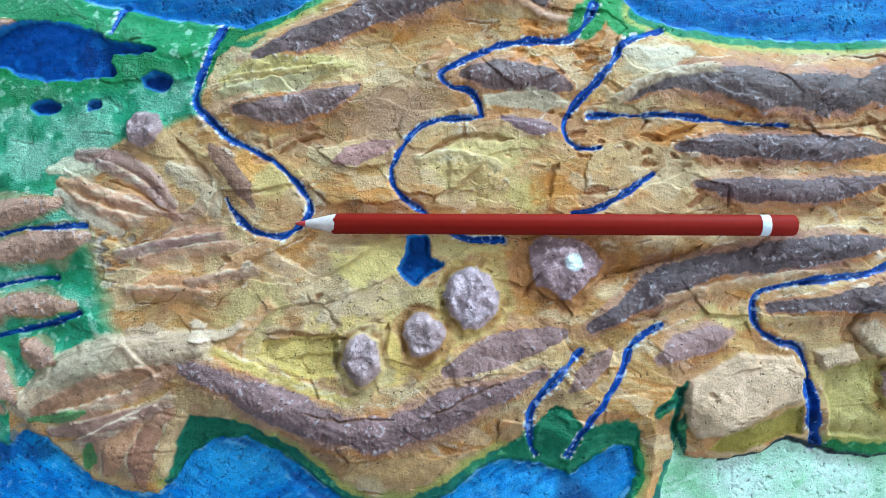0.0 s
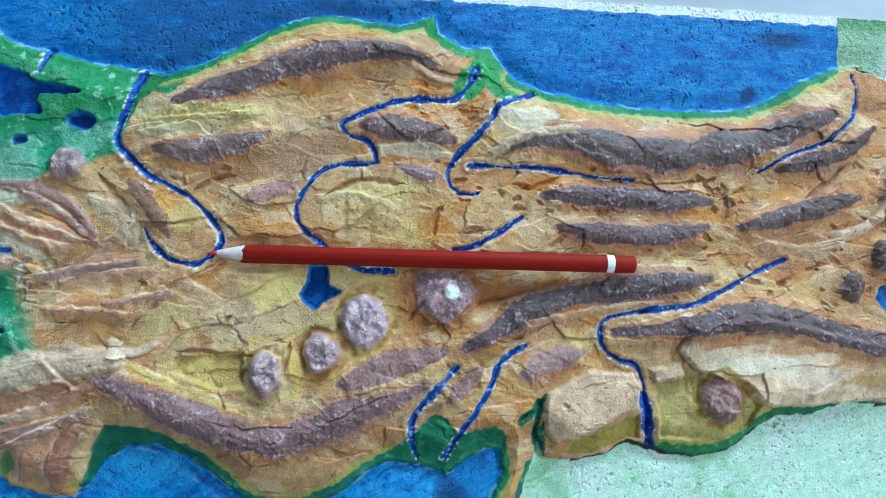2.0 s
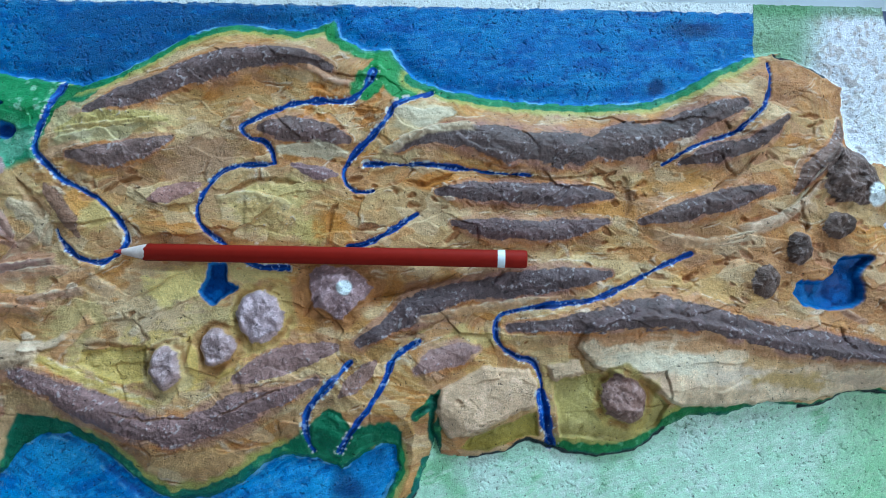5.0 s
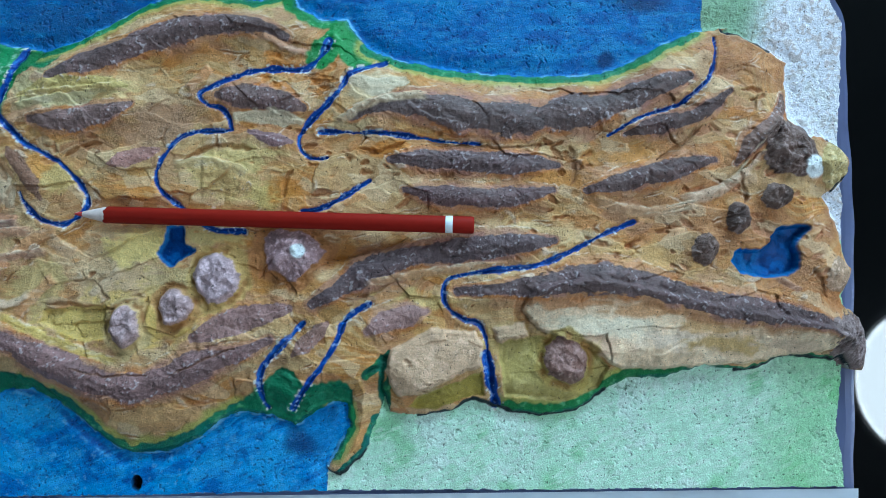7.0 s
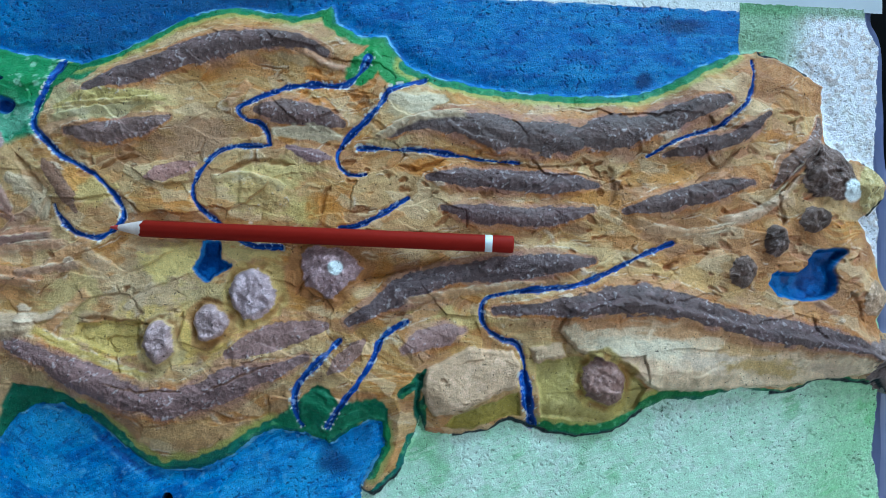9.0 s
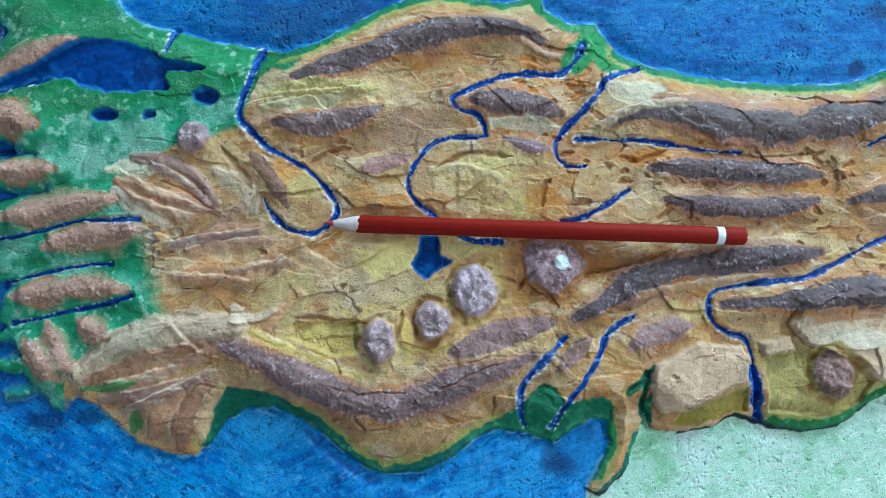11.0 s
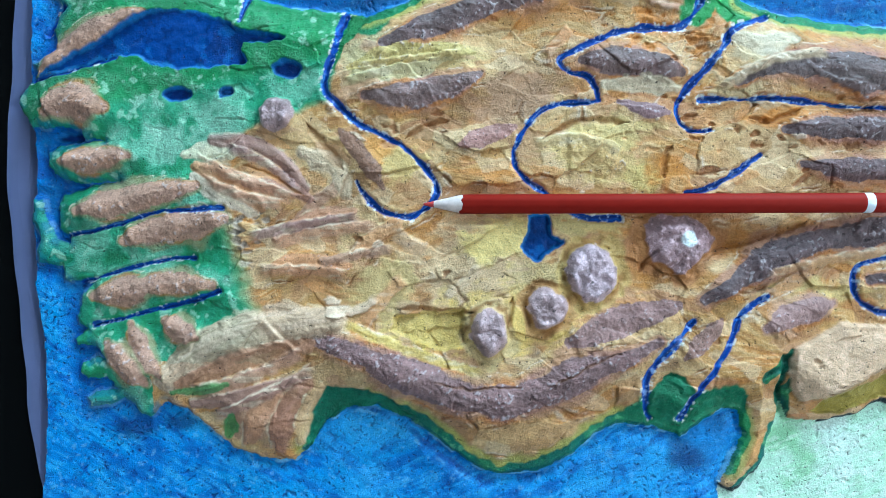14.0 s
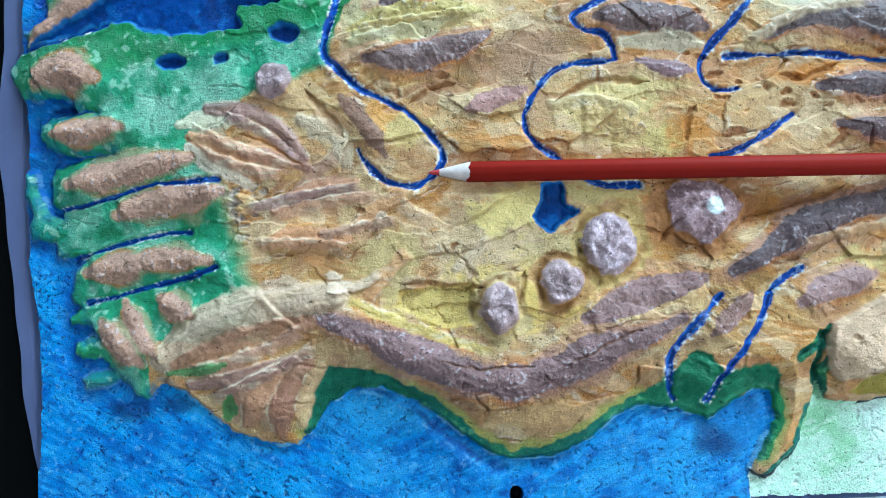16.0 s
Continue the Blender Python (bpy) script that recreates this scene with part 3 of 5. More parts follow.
pale = ~land & (Y < 0) & ((WX > 124) | ((WX > 114) & (WY < -107)))
REGION[pale] = r_pale
pm = pale * 1.0
dab(pm, (186, 224, 200))
dab(pm * smooth(n_a + 0.6 * streaks, 0.0, 0.6) * 0.75, (212, 232, 222))
dab(pm * smooth(-n_a + 0.5 * n_b, 0.1, 0.7) * 0.7, (128, 196, 140))
dab(pm * smooth(strokes_fine + 0.5 * n_c, 0.1, 0.5) * 0.4, (226, 240, 230))
dab(pm * smooth(X - 0.3 * Y + 20 * n_a, 320, 350) * 0.5, (112, 188, 112))
dab(pm * pocks * smooth(n_b, 0.0, 0.3) * 0.45, (96, 150, 108))
desert = ~land & (Y > 0) & (WX > 277)
REGION[desert] = r_desert
dm = desert * 1.0
dab(dm, (240, 238, 236))
dab(dm * smooth(n_fine + 0.7 * streaks + 0.3 * n_b, 0.12, 0.36) * 0.5, (178, 150, 130))
dab(dm * smooth(n_a + 0.4 * streaks, 0.2, 0.6) * 0.6, (240, 244, 246))
dab(dm * smooth(WX - 0.25 * (WY - 95), 312, 292) * 0.85, (128, 178, 134))
dab(dm * smooth(WY, 110, 116) * 0.7, (88, 150, 98))
north_rim = ~land & (WY > 114.2) & (X < 277)
dab(north_rim * 1.0, (222, 226, 230))
H += desert * (0.18 * n_fine + 0.15 * n_small)
GRIT = np.where(desert, 1.0, np.where(~land, 0.35 + 0.4 * smooth(n_b, -0.2, 0.4), GRIT))

shore = smooth(-coast, 1.5 + 0.8 * n_b, 0.7) * smooth(-coast, -0.3, 0.2)
dab(shore * (REGION <= r_north) * smooth(n_c + 0.6 * n_b + 0.4 * streaks, -0.1, 0.25) * 0.6, (134, 200, 230))
dab(smooth(-coast, 6, 1) * (~land) * (REGION <= r_north) * smooth(n_a, 0.0, 0.5) * 0.5, (24, 120, 190))

dab((~land) * smooth(np.hypot((WX - 112) / 9, (WY + 91) / 10) + 0.4 * n_b, 1.2, 0.5) * 0.6, (26, 128, 196))

dab((~land) * smooth(X, -96, -104) * smooth(-coast, 9, 1) * 0.55, (6, 62, 140))

# land paint
lm = land * 1.0
FRESH = np.ones(X.shape)          # where the ochre plaster is not covered by green
lie = 0.12 + 0.3 * n_d
lu, lv = X * np.cos(lie) + Y * np.sin(lie), -X * np.sin(lie) + Y * np.cos(lie)
knife, knife_fine = brushed(lu / 22, (lv + 2.5 * n_mid) / 5.5, 3), brushed(lu / 9 + 90, (lv + 1.2 * n_mid) / 1.6, 3)
dab(lm, (192, 144, 74))
dab(lm * smooth(n_a + 0.5 * knife, 0.0, 0.4) * 0.7, (200, 160, 98))
dab(lm * smooth(knife - 0.3 * n_a, 0.1, 0.45) * 0.65, (200, 126, 46))
dab(lm * smooth(-knife + 0.3 * n_d, 0.2, 0.5) * 0.6, (172, 118, 64))
dab(lm * smooth(knife_fine - 0.3 * n_a, 0.2, 0.5) * 0.45, (222, 186, 118))
dab(lm * smooth(-knife_fine, 0.3, 0.6) * 0.45, (158, 100, 48))
east = smooth(X, 200, 270)
dab(lm * east * smooth(n_a + 0.3 * n_b, -0.5, 0.2) * 0.7, (186, 122, 66))
dab(lm * smooth(p_big, 0.68, 0.70) * 0.5, (208, 176, 112))
dab(lm * smooth(p_big, 0.24, 0.22) * 0.4, (174, 126, 76))
dab(lm * smooth(p_small, 0.82, 0.84) * 0.4, (224, 196, 138))
dab(lm * smooth(p_small, 0.16, 0.14) * 0.4, (178, 126, 84))
dab(lm * smooth(np.abs(p_small - 0.5), 0.05, 0.04) * 0.5, (212, 148, 78))
# plate creases: sunk a little, their shade painted in as dark brown
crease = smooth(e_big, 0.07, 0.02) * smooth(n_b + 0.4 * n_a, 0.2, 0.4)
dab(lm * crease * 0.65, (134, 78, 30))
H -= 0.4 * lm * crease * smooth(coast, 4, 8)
dab(lm * smooth(e_big, 0.16, 0.08) * smooth(e_big, 0.04, 0.08) * smooth(n_b + 0.4 * n_c, 0.2, 0.45) * 0.5, (232, 212, 166))
REGION[land] = r_land


def patch(cx, cy, rx, ry, colour, amount=0.8, soft=0.5):
    r = np.hypot((WX - cx) / rx, (WY - cy) / ry) + 0.6 * n_b + 0.3 * streaks + 0.35 * brush_flat + 0.3 * (p_small - 0.5)
    dab(lm * amount * smooth(r, 1 + soft * 0.5, 1 - soft), colour)


# yellow basin, pale patches, and deep orange ones that paint in ochre shadows
for a in ((20, -28, 36, 20, (216, 182, 122)), (30, -44, 28, 13, (226, 190, 92)), (2, -50, 16, 8, (226, 194, 88)), (46, -28, 12, 10, (214, 186, 112)), (28, -14, 14, 9, (228, 200, 106)), (-14, -32, 16, 12, (196, 168, 96)), (62, -6, 12, 6, (210, 186, 104)),
          (85, 10, 9, 6, (210, 186, 98)), (62, 17, 16, 9, (202, 172, 96)), (-20, 56, 12, 9, (204, 192, 126)), (2, 58, 22, 5, (212, 186, 110)), (70, 28, 16, 6, (208, 182, 104)), (130, 60, 12, 9, (212, 190, 132)), (118, 44, 12, 4, (214, 186, 120)),
          (-72, -38, 9, 7, (216, 198, 122)), (200, -3, 24, 6, (212, 178, 112)), (250, -12, 40, 6, (206, 160, 86)), (-84, 18, 10, 7, (238, 224, 184)), (-60, 8, 16, 8, (212, 160, 104)), (-10, 14, 9, 8, (206, 176, 96)), (150, -33, 22, 5, (204, 176, 98)),
          (210, -52, 30, 10, (200, 170, 92)), (116, -14, 14, 8, (184, 116, 40)), (84, -22, 8, 8, (190, 124, 44)), (100, -28, 12, 5, (186, 126, 52)), (88, 70, 14, 4, (196, 122, 44)), (134, 33, 12, 4, (196, 120, 36)), (92, 14, 6, 8, (194, 124, 40)), (-18, 22, 5, 9, (206, 140, 56)), (205, 22, 22, 5, (196, 130, 50)), (240, 33, 22, 4, (198, 136, 56)), (55, -88, 40, 8, (198, 152, 88)), (35, 40, 15, 12, (180, 138, 92)), (-62, -82, 16, 11, (176, 130, 92))):
    patch(*a)

# green coasts
def coast_paint(line, width, colour, amount=1.0, rim=None):
    at = window(line, width * 2 + 8)
    d, _ = to_line(line, WX[at], WY[at])
    d = d + 0.22 * width * n_c[at] + 0.15 * width * n_b[at]
    if rim:
        dab(lm[at] * smooth(d, width * 1.9, width * 1.1) * 0.85, rim, at)
    m = lm[at] * smooth(d, width * 1.08, width * 0.86) * amount
    dab(m, colour, at)
    dab(m * smooth(n_b[at] + 0.5 * streaks[at], 0.0, 0.4) * 0.45, (58, 150, 88), at)
    dab(m * smooth(coast[at], 2.2, 0.6) * smooth(n_c[at], -0.3, 0.2) * 0.5, (10, 96, 104), at)
    dab(m * smooth(streaks[at] + 0.4 * n_c[at], 0.4, 0.6) * 0.4, (120, 190, 140), at)
    FRESH[at] = np.minimum(FRESH[at], 1 - m)
    r = region("lowland", "green painted strip of coastal lowland")
    REGION[at][(m > 0.5) & land[at]] = r


GREEN, DEEP = (18, 124, 78), (10, 104, 88)
coast_paint(NORTH_COAST[0:4], 9, GREEN)
coast_paint(NORTH_COAST[3:13], 3.6, GREEN, 1.0, (170, 172, 88))
coast_paint(NORTH_COAST[11:16], 5.5, (28, 132, 66))
coast_paint([(104, 74), (112, 84), (122, 74)], 6, (28, 134, 66))
coast_paint(NORTH_COAST[15:24], 3.8, GREEN, 1.0, (170, 172, 88))
coast_paint(SOUTH_COAST_W[:13], 4.4, DEEP, 1.0, (170, 172, 88))
coast_paint([(78, -86), (92, -74), (98, -84), (108, -78), (118, -76)], 7, (18, 112, 78))
coast_paint(SPIT[7:10], 2.6, DEEP)
coast_paint(SPIT[11:15], 3.0, (30, 120, 70), 1.0, (150, 150, 84))
for inlet in (SPIT[0:4], [SPIT[3], SPIT[5]]):
    coast_paint(inlet, 2.0, (10, 88, 64))
coast_paint(SOUTH_COAST_E[6:13], 5.0, (22, 116, 60), 1.0, (170, 172, 88))
coast_paint(SOUTH_COAST_E[1:7], 1.6, (40, 116, 66))
# western delta
delta = lm * smooth(WX + 0.35 * (WY - 20) * (WY < 20) + 3 * n_b, -80, -92)
delta = np.maximum(delta, lm * smooth(WY - 0.35 * (WX + 38) + 2 * n_b, 37, 41) * smooth(WX - 0.27 * (WY - 44), -34.5, -37))
delta = np.where((WY < -60) & (WX > -104), delta * 0.0, delta)
dab(delta, (44, 148, 110))
dab(delta * smooth(n_b + 0.5 * n_a, -0.1, 0.5) * 0.7, (122, 192, 162))
dab(delta * smooth(WX, -128, -142) * 0.6, (18, 128, 120))
dab(delta * smooth(-n_b, 0.1, 0.6) * 0.6, (22, 118, 66))
dab(delta * smooth(WY - 0.2 * (WX + 60), 48, 54) * 0.7, (26, 128, 66))
dab(delta * smooth(WY, 10, 22) * smooth(WY, 44, 34) * smooth(WX, -112, -100) * smooth(WX, -66, -78) * 0.7 * smooth(n_b + 0.4 * streaks, -0.4, 0.3), (150, 206, 178))
dab(lm * smooth(WX, -88, -100) * smooth(coast, 4.5, 1.0) * smooth(n_c + 0.5 * n_b, -0.3, 0.2) * 0.7, (8, 108, 136))
dab(delta * smooth(streaks + 0.5 * n_c, 0.35, 0.6) * 0.5, (170, 216, 190))
REGION[(delta > 0.5) & land] = r_low
FRESH = np.minimum(FRESH, 1 - delta)


def smear(line, width, height, colour, edge=(224, 204, 168), own=True):
    """A knife smear of plaster: steep along its line, running out gently to one side."""
    line = rounded(line)
    at = window(line, width * 2 + 3)
    d, s = to_line(line, WX[at], WY[at])
    (ax, ay), (bx, by) = line[0], line[-1]
    mid = line[len(line) // 2]
    bend = ((mid[0] - ax) * (by - ay) - (mid[1] - ay) * (bx - ax)) / math.dist(line[0], line[-1])
    t = ((WX[at] - ax) * (bx - ax) + (WY[at] - ay) * (by - ay)) / math.dist(line[0], line[-1]) ** 2
    off = ((WX[at] - ax) * (by - ay) - (WY[at] - ay) * (bx - ax)) / math.dist(line[0], line[-1]) - bend * 4 * np.clip(t * (1 - t), 0, 1)
    sd = np.where(off > 0, d, -d)
    ends = smooth(s, 0.0, 0.12) * smooth(s, 1.0, 0.88) * FRESH[at]
    body = smooth(sd, -0.7, 0.25) * smooth(sd, width, 0.2 * width) * ends
    H[at] += height * body
    m = smooth(sd, -0.3, 0.2) * smooth(sd, width, 0.65 * width) * ends * lm[at]
    dab(m * 0.75, colour, at)
    dab(m * smooth(brush_flat[at] + 0.4 * streaks[at], 0.1, 0.5) * 0.4, edge, at)
    dab(lm[at] * smooth(np.abs(sd + 0.1), 0.55, 0.2) * ends * smooth(n_c[at] + 0.4 * streaks[at], -0.1, 0.3) * 0.5, edge, at)
    GRIT[at] = GRIT[at] * (1 - 0.8 * m)
    if own:
        r = region("plaster_smear", "smeared tan plaster fold with a pale edge")
        REGION[at][m > 0.5] = r


# many short knife strokes all over the upland
for _ in range(38):
    cx, cy, size, ang = rng.uniform(-62, 325), rng.uniform(-88, 92), rng.uniform(5, 15), rng.uniform(-0.8, 0.9) + (math.pi if rng.uniform() < 0.35 else 0)
    ci, cj = int(np.searchsorted(gx, cx)), int(np.searchsorted(gy, cy))
    if coast[cj, ci] < 7:
        continue
    dx, dy, sag = math.cos(ang) * size, math.sin(ang) * size, rng.uniform(-0.2, 0.2)
    pick = [(206, 166, 112), (186, 138, 90), (212, 182, 128), (204, 146, 88), (176, 132, 96)][int(rng.integers(5))]
    smear([(cx - dx, cy - dy), (cx - sag * dy, cy + sag * dx), (cx + dx, cy + dy)], rng.uniform(3, 7), rng.uniform(0.5, 1.1), pick, (216, 186, 138), False)


def block(poly, lift, colour, label, name="plateau"):
    at = window(poly, 6)
    d, _ = to_line(poly + poly[:1], WX[at], WY[at])
    ins = inside(poly, WX[at], WY[at])
    d = np.where(ins, d, -d)
    H[at] += lift * smooth(d, -0.6, 1.6)
    m = smooth(d, -0.2, 0.5) * lm[at]
    dab(m, colour, at)
    dab(m * smooth(streaks[at] + 0.4 * n_b[at], 0.0, 0.5) * 0.5, tuple(min(255, c + 26) for c in colour), at)
    dab(m * smooth(-n_b[at] + 0.4 * n_c[at], 0.1, 0.5) * 0.4, tuple(int(c * 0.84) for c in colour), at)
    r = region(name, label)
    REGION[at][(m > 0.5) & land[at]] = r


def ridge(line, width, height, colour, label, core=0.76, side=None, rough=1.0):
    """A mountain ridge pressed up along a line, its crest painted with strokes that run along it."""
    line = rounded(line)
    at = window(line, width * 3 + 3)
    sd, mm, length = along(line, LX[at], LY[at])
    d, s = np.abs(sd), mm / length
    ph = line[0][0] * 0.37 + line[0][1]
    wave = brushed(mm / 14 + ph, sd * 0 + ph, 2)
    bent = sd + 0.9 * n_small[at] + 0.5 * n_fine[at]
    fibre, fibre_fine = brushed(mm / 10 + ph, bent / 2.6 + ph, 2), brushed(mm / 4 - ph, bent / 1.1 + ph, 2)
    ends = smooth(s, -0.02, 0.10) * smooth(s, 1.02, 0.90)
    crest = np.exp(-(d / width) ** 2 * 0.8) * (0.35 + 0.65 * ends)
    H[at] += height * crest * (1 + rough * (0.08 * n_mid[at] + 0.12 * wave)) + crest * (0.22 * fibre + rough * (0.12 + 0.12 * GRIT[at]) * n_fine[at])
    spindle = smooth(s, -0.06, 0.30) * smooth(s, 1.06, 0.70)
    w = width * (0.28 + 0.77 * spindle) * (1 + 0.28 * wave + 0.10 * n_c[at])
    GRIT[at] = GRIT[at] * (1 - 0.3 * smooth(d, 1.2 * w, 0.7 * w))
    if side:
        dab(lm[at] * smooth(d + 0.4 * w * fibre, w * 1.5, w * 0.9) * 0.85, side, at)
        dab(lm[at] * smooth(d, w * 1.35, w * 1.0) * smooth(fibre + 0.4 * n_b[at], 0.1, 0.35) * 0.7, (190, 118, 52), at)
        dab(lm[at] * smooth(d, w * 1.1, w * 0.85) * smooth(n_b[at] - 0.3 * fibre, -0.05, 0.3) * 0.65, (168, 118, 104), at)
        dab(lm[at] * smooth(np.abs(sd + 1.35 * w), 0.5, 0.15) * smooth(fibre_fine, 0.0, 0.3) * 0.6, (230, 208, 160), at)
    edge = w * core * (1 + 0.16 * fibre_fine + 0.14 * fibre)
    m = lm[at] * smooth(d, edge * 1.08, edge * 0.94)
    dab(m * 0.96, colour, at)
    light = (min(255, colour[0] + 40), min(255, colour[1] + 30), min(255, colour[2] + 30))
    dab(m * smooth(fibre + 0.8 * n_b[at], 0.05, 0.45) * 0.3, light, at)
    dab(m * smooth(-fibre - 0.6 * n_b[at], 0.15, 0.5) * 0.25, tuple(int(c * 0.8) for c in colour), at)
    crumbs = smooth(n_tiny[at] + 0.3 * n_fine[at] + 0.5 * n_b[at] + 0.3 * fibre, 0.72, 0.84)
    dab(lm[at] * smooth(d, edge * 1.2, edge) * crumbs * 0.45, (206, 194, 188), at)
    H[at] += 0.25 * crumbs * smooth(d, edge * 1.2, edge)
    dab(m * smooth(-n_tiny[at] - 0.5 * streaks[at], 0.65, 0.8) * 0.45, tuple(int(c * 0.55) for c in colour), at)
    r = region("mountain_ridge", label)
    REGION[at][(m > 0.5) & land[at]] = r


def stroke(line, width, height, colour, label, grit=0.1, sharp=0.35):
    """A dab of plaster drawn out with a flat knife: a low pad with a crisp lip and fine streaks along it."""
    line = rounded(line)
    at = window(line, width + 5)
    sd, mm, length = along(line, LX[at], LY[at])
    s, ph = mm / length, line[0][0] * 0.53 + line[0][1]
    fibre = brushed(mm / 14 + ph, (sd + 0.5 * n_small[at]) / 1.9 - ph, 2)
    w = width * (0.6 + 0.4 * smooth(s, 0.0, 0.3) * smooth(s, 1.0, 0.7)) * (1 + 0.25 * n_c[at] + 0.2 * n_b[at])
    d = np.hypot(sd, np.maximum(0, np.maximum(-mm, mm - length)))
    inner = smooth(d + 0.15 * w * fibre, w, w * (1 - sharp))
    H[at] += height * inner * (0.75 - 0.25 * np.clip(sd / w, -1, 1)) + 0.12 * inner * fibre
    GRIT[at] = GRIT[at] * (1 - inner) + grit * inner
    m = lm[at] * smooth(d + 0.3 * w * fibre, w * 1.1, w * 0.75)
    dab(m * 0.85, colour, at)
    dab(m * smooth(fibre, 0.1, 0.5) * 0.35, tuple(min(255, c + 24) for c in colour), at)
    dab(m * smooth(-fibre, 0.15, 0.5) * 0.35, tuple(int(c * 0.84) for c in colour), at)
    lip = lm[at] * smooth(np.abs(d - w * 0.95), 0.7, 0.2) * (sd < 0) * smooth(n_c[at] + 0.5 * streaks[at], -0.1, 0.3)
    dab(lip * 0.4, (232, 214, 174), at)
    r = region("plaster_stroke", label)
    REGION[at][m > 0.5] = r


block(FLANK[:10] + M12[:1:-1], 3.4, (238, 204, 146), "broad cream and yellow mountain flank with a steep edge", "mountain_flank")
for cx, cy, rx, ry, colour in ((222, -41, 16, 5, (226, 206, 170)), (240, -42, 14, 5, (228, 210, 176)), (262, -46, 14, 5, (222, 196, 150)), (290, -48, 18, 4, (208, 168, 92)), (230, -50, 12, 5, (216, 178, 128)), (312, -47, 14, 4, (222, 190, 140)), (215, -32, 16, 3, (204, 142, 82)), (250, -34, 20, 3, (206, 150, 88)), (276, -40, 12, 3, (210, 164, 96))):
    patch(cx, cy, rx, ry, colour, 0.85)
DARK, MAUVE, TAN = (104, 84, 80), (146, 112, 110), (182, 138, 98)
DARK_L, MAUVE_L = "grey-brown painted mountain ridge of rough plaster", "mauve painted mountain ridge of rough plaster"
TAN_L, FINGER_L = "tan painted low plaster ridge", "brown plaster ridge between the green fjords"
BROWN = (186, 134, 86)
ridge(M1, 6.5, 4.0, DARK, DARK_L, side=BROWN)
ridge(M2, 6.0, 3.2, (122, 96, 88), DARK_L, side=BROWN)
ridge(M3, 3.6, 1.2, (164, 118, 104), MAUVE_L)
ridge(M4, 6.0, 3.4, (112, 88, 82), DARK_L, side=BROWN)
ridge(M5, 4.0, 1.6, MAUVE, MAUVE_L)
ridge(M6, 8.2, 4.8, (98, 82, 82), DARK_L, side=(176, 122, 82))
ridge(M7, 5.4, 3.6, (100, 82, 80), DARK_L, side=(182, 124, 78))
ridge(M8, 5.2, 3.6, (106, 84, 82), DARK_L, side=BROWN)
ridge(M9, 5.2, 3.6, (98, 78, 74), DARK_L, side=BROWN)
ridge(M10, 4.6, 3.4, (92, 72, 68), DARK_L, side=BROWN)
ridge(M11, 6.6, 4.8, (98, 82, 86), DARK_L, side=(168, 120, 84))
ridge(M12, 7.0, 4.6, (98, 80, 78), DARK_L, side=(186, 130, 76))
ridge(M13, 7.6, 4.6, (132, 102, 102), MAUVE_L, side=(184, 134, 88), rough=1.5)
ridge(M13B, 7.0, 3.2, (144, 108, 100), MAUVE_L, rough=1.5)
ridge(M14, 4.4, 2.4, (150, 112, 98), MAUVE_L)
ridge(M15, 5.2, 3.0, (166, 128, 118), MAUVE_L, side=(196, 150, 102))
ridge(M17, 4.2, 2.2, (146, 106, 84), TAN_L)
ridge(M18, 4.0, 2.2, (118, 90, 76), DARK_L, side=(176, 122, 82))
STROKE_L = "tan plaster drawn out smooth with a knife"
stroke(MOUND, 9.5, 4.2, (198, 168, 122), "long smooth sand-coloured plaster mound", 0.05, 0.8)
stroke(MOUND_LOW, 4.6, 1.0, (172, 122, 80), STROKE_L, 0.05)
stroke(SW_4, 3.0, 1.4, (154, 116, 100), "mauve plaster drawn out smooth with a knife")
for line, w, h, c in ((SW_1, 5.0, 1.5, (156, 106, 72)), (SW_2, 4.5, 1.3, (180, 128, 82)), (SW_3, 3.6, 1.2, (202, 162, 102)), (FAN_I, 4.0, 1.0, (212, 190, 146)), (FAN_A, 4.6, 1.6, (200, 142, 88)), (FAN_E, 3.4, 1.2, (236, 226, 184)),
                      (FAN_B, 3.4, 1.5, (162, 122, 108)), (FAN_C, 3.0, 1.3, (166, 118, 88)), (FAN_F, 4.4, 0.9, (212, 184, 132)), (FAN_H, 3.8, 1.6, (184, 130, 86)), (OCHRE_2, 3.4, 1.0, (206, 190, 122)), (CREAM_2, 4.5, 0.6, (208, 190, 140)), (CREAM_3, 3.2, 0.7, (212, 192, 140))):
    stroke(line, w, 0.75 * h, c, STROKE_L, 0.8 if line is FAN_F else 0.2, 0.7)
ridge(G4, 4.2, 2.0, (196, 138, 84), TAN_L)
ridge(G8, 4.0, 1.8, (196, 172, 92), TAN_L)
ridge(G9, 8.0, 1.6, (200, 164, 92), TAN_L, core=0.8)
for line, w, h in ((F0, 4.6, 3.2), (F1, 6.4, 6.0), (F2, 4.6, 4.6), (F3, 5.4, 5.0), (F4, 5.4, 4.6), (F5, 5.2, 4.6), (F6, 5.0, 4.0), (F6B, 3.4, 2.6), (F7, 4.6, 3.6)):
    ridge(line, w, h, (184, 140, 104), FINGER_L, core=0.85, side=(150, 146, 92))


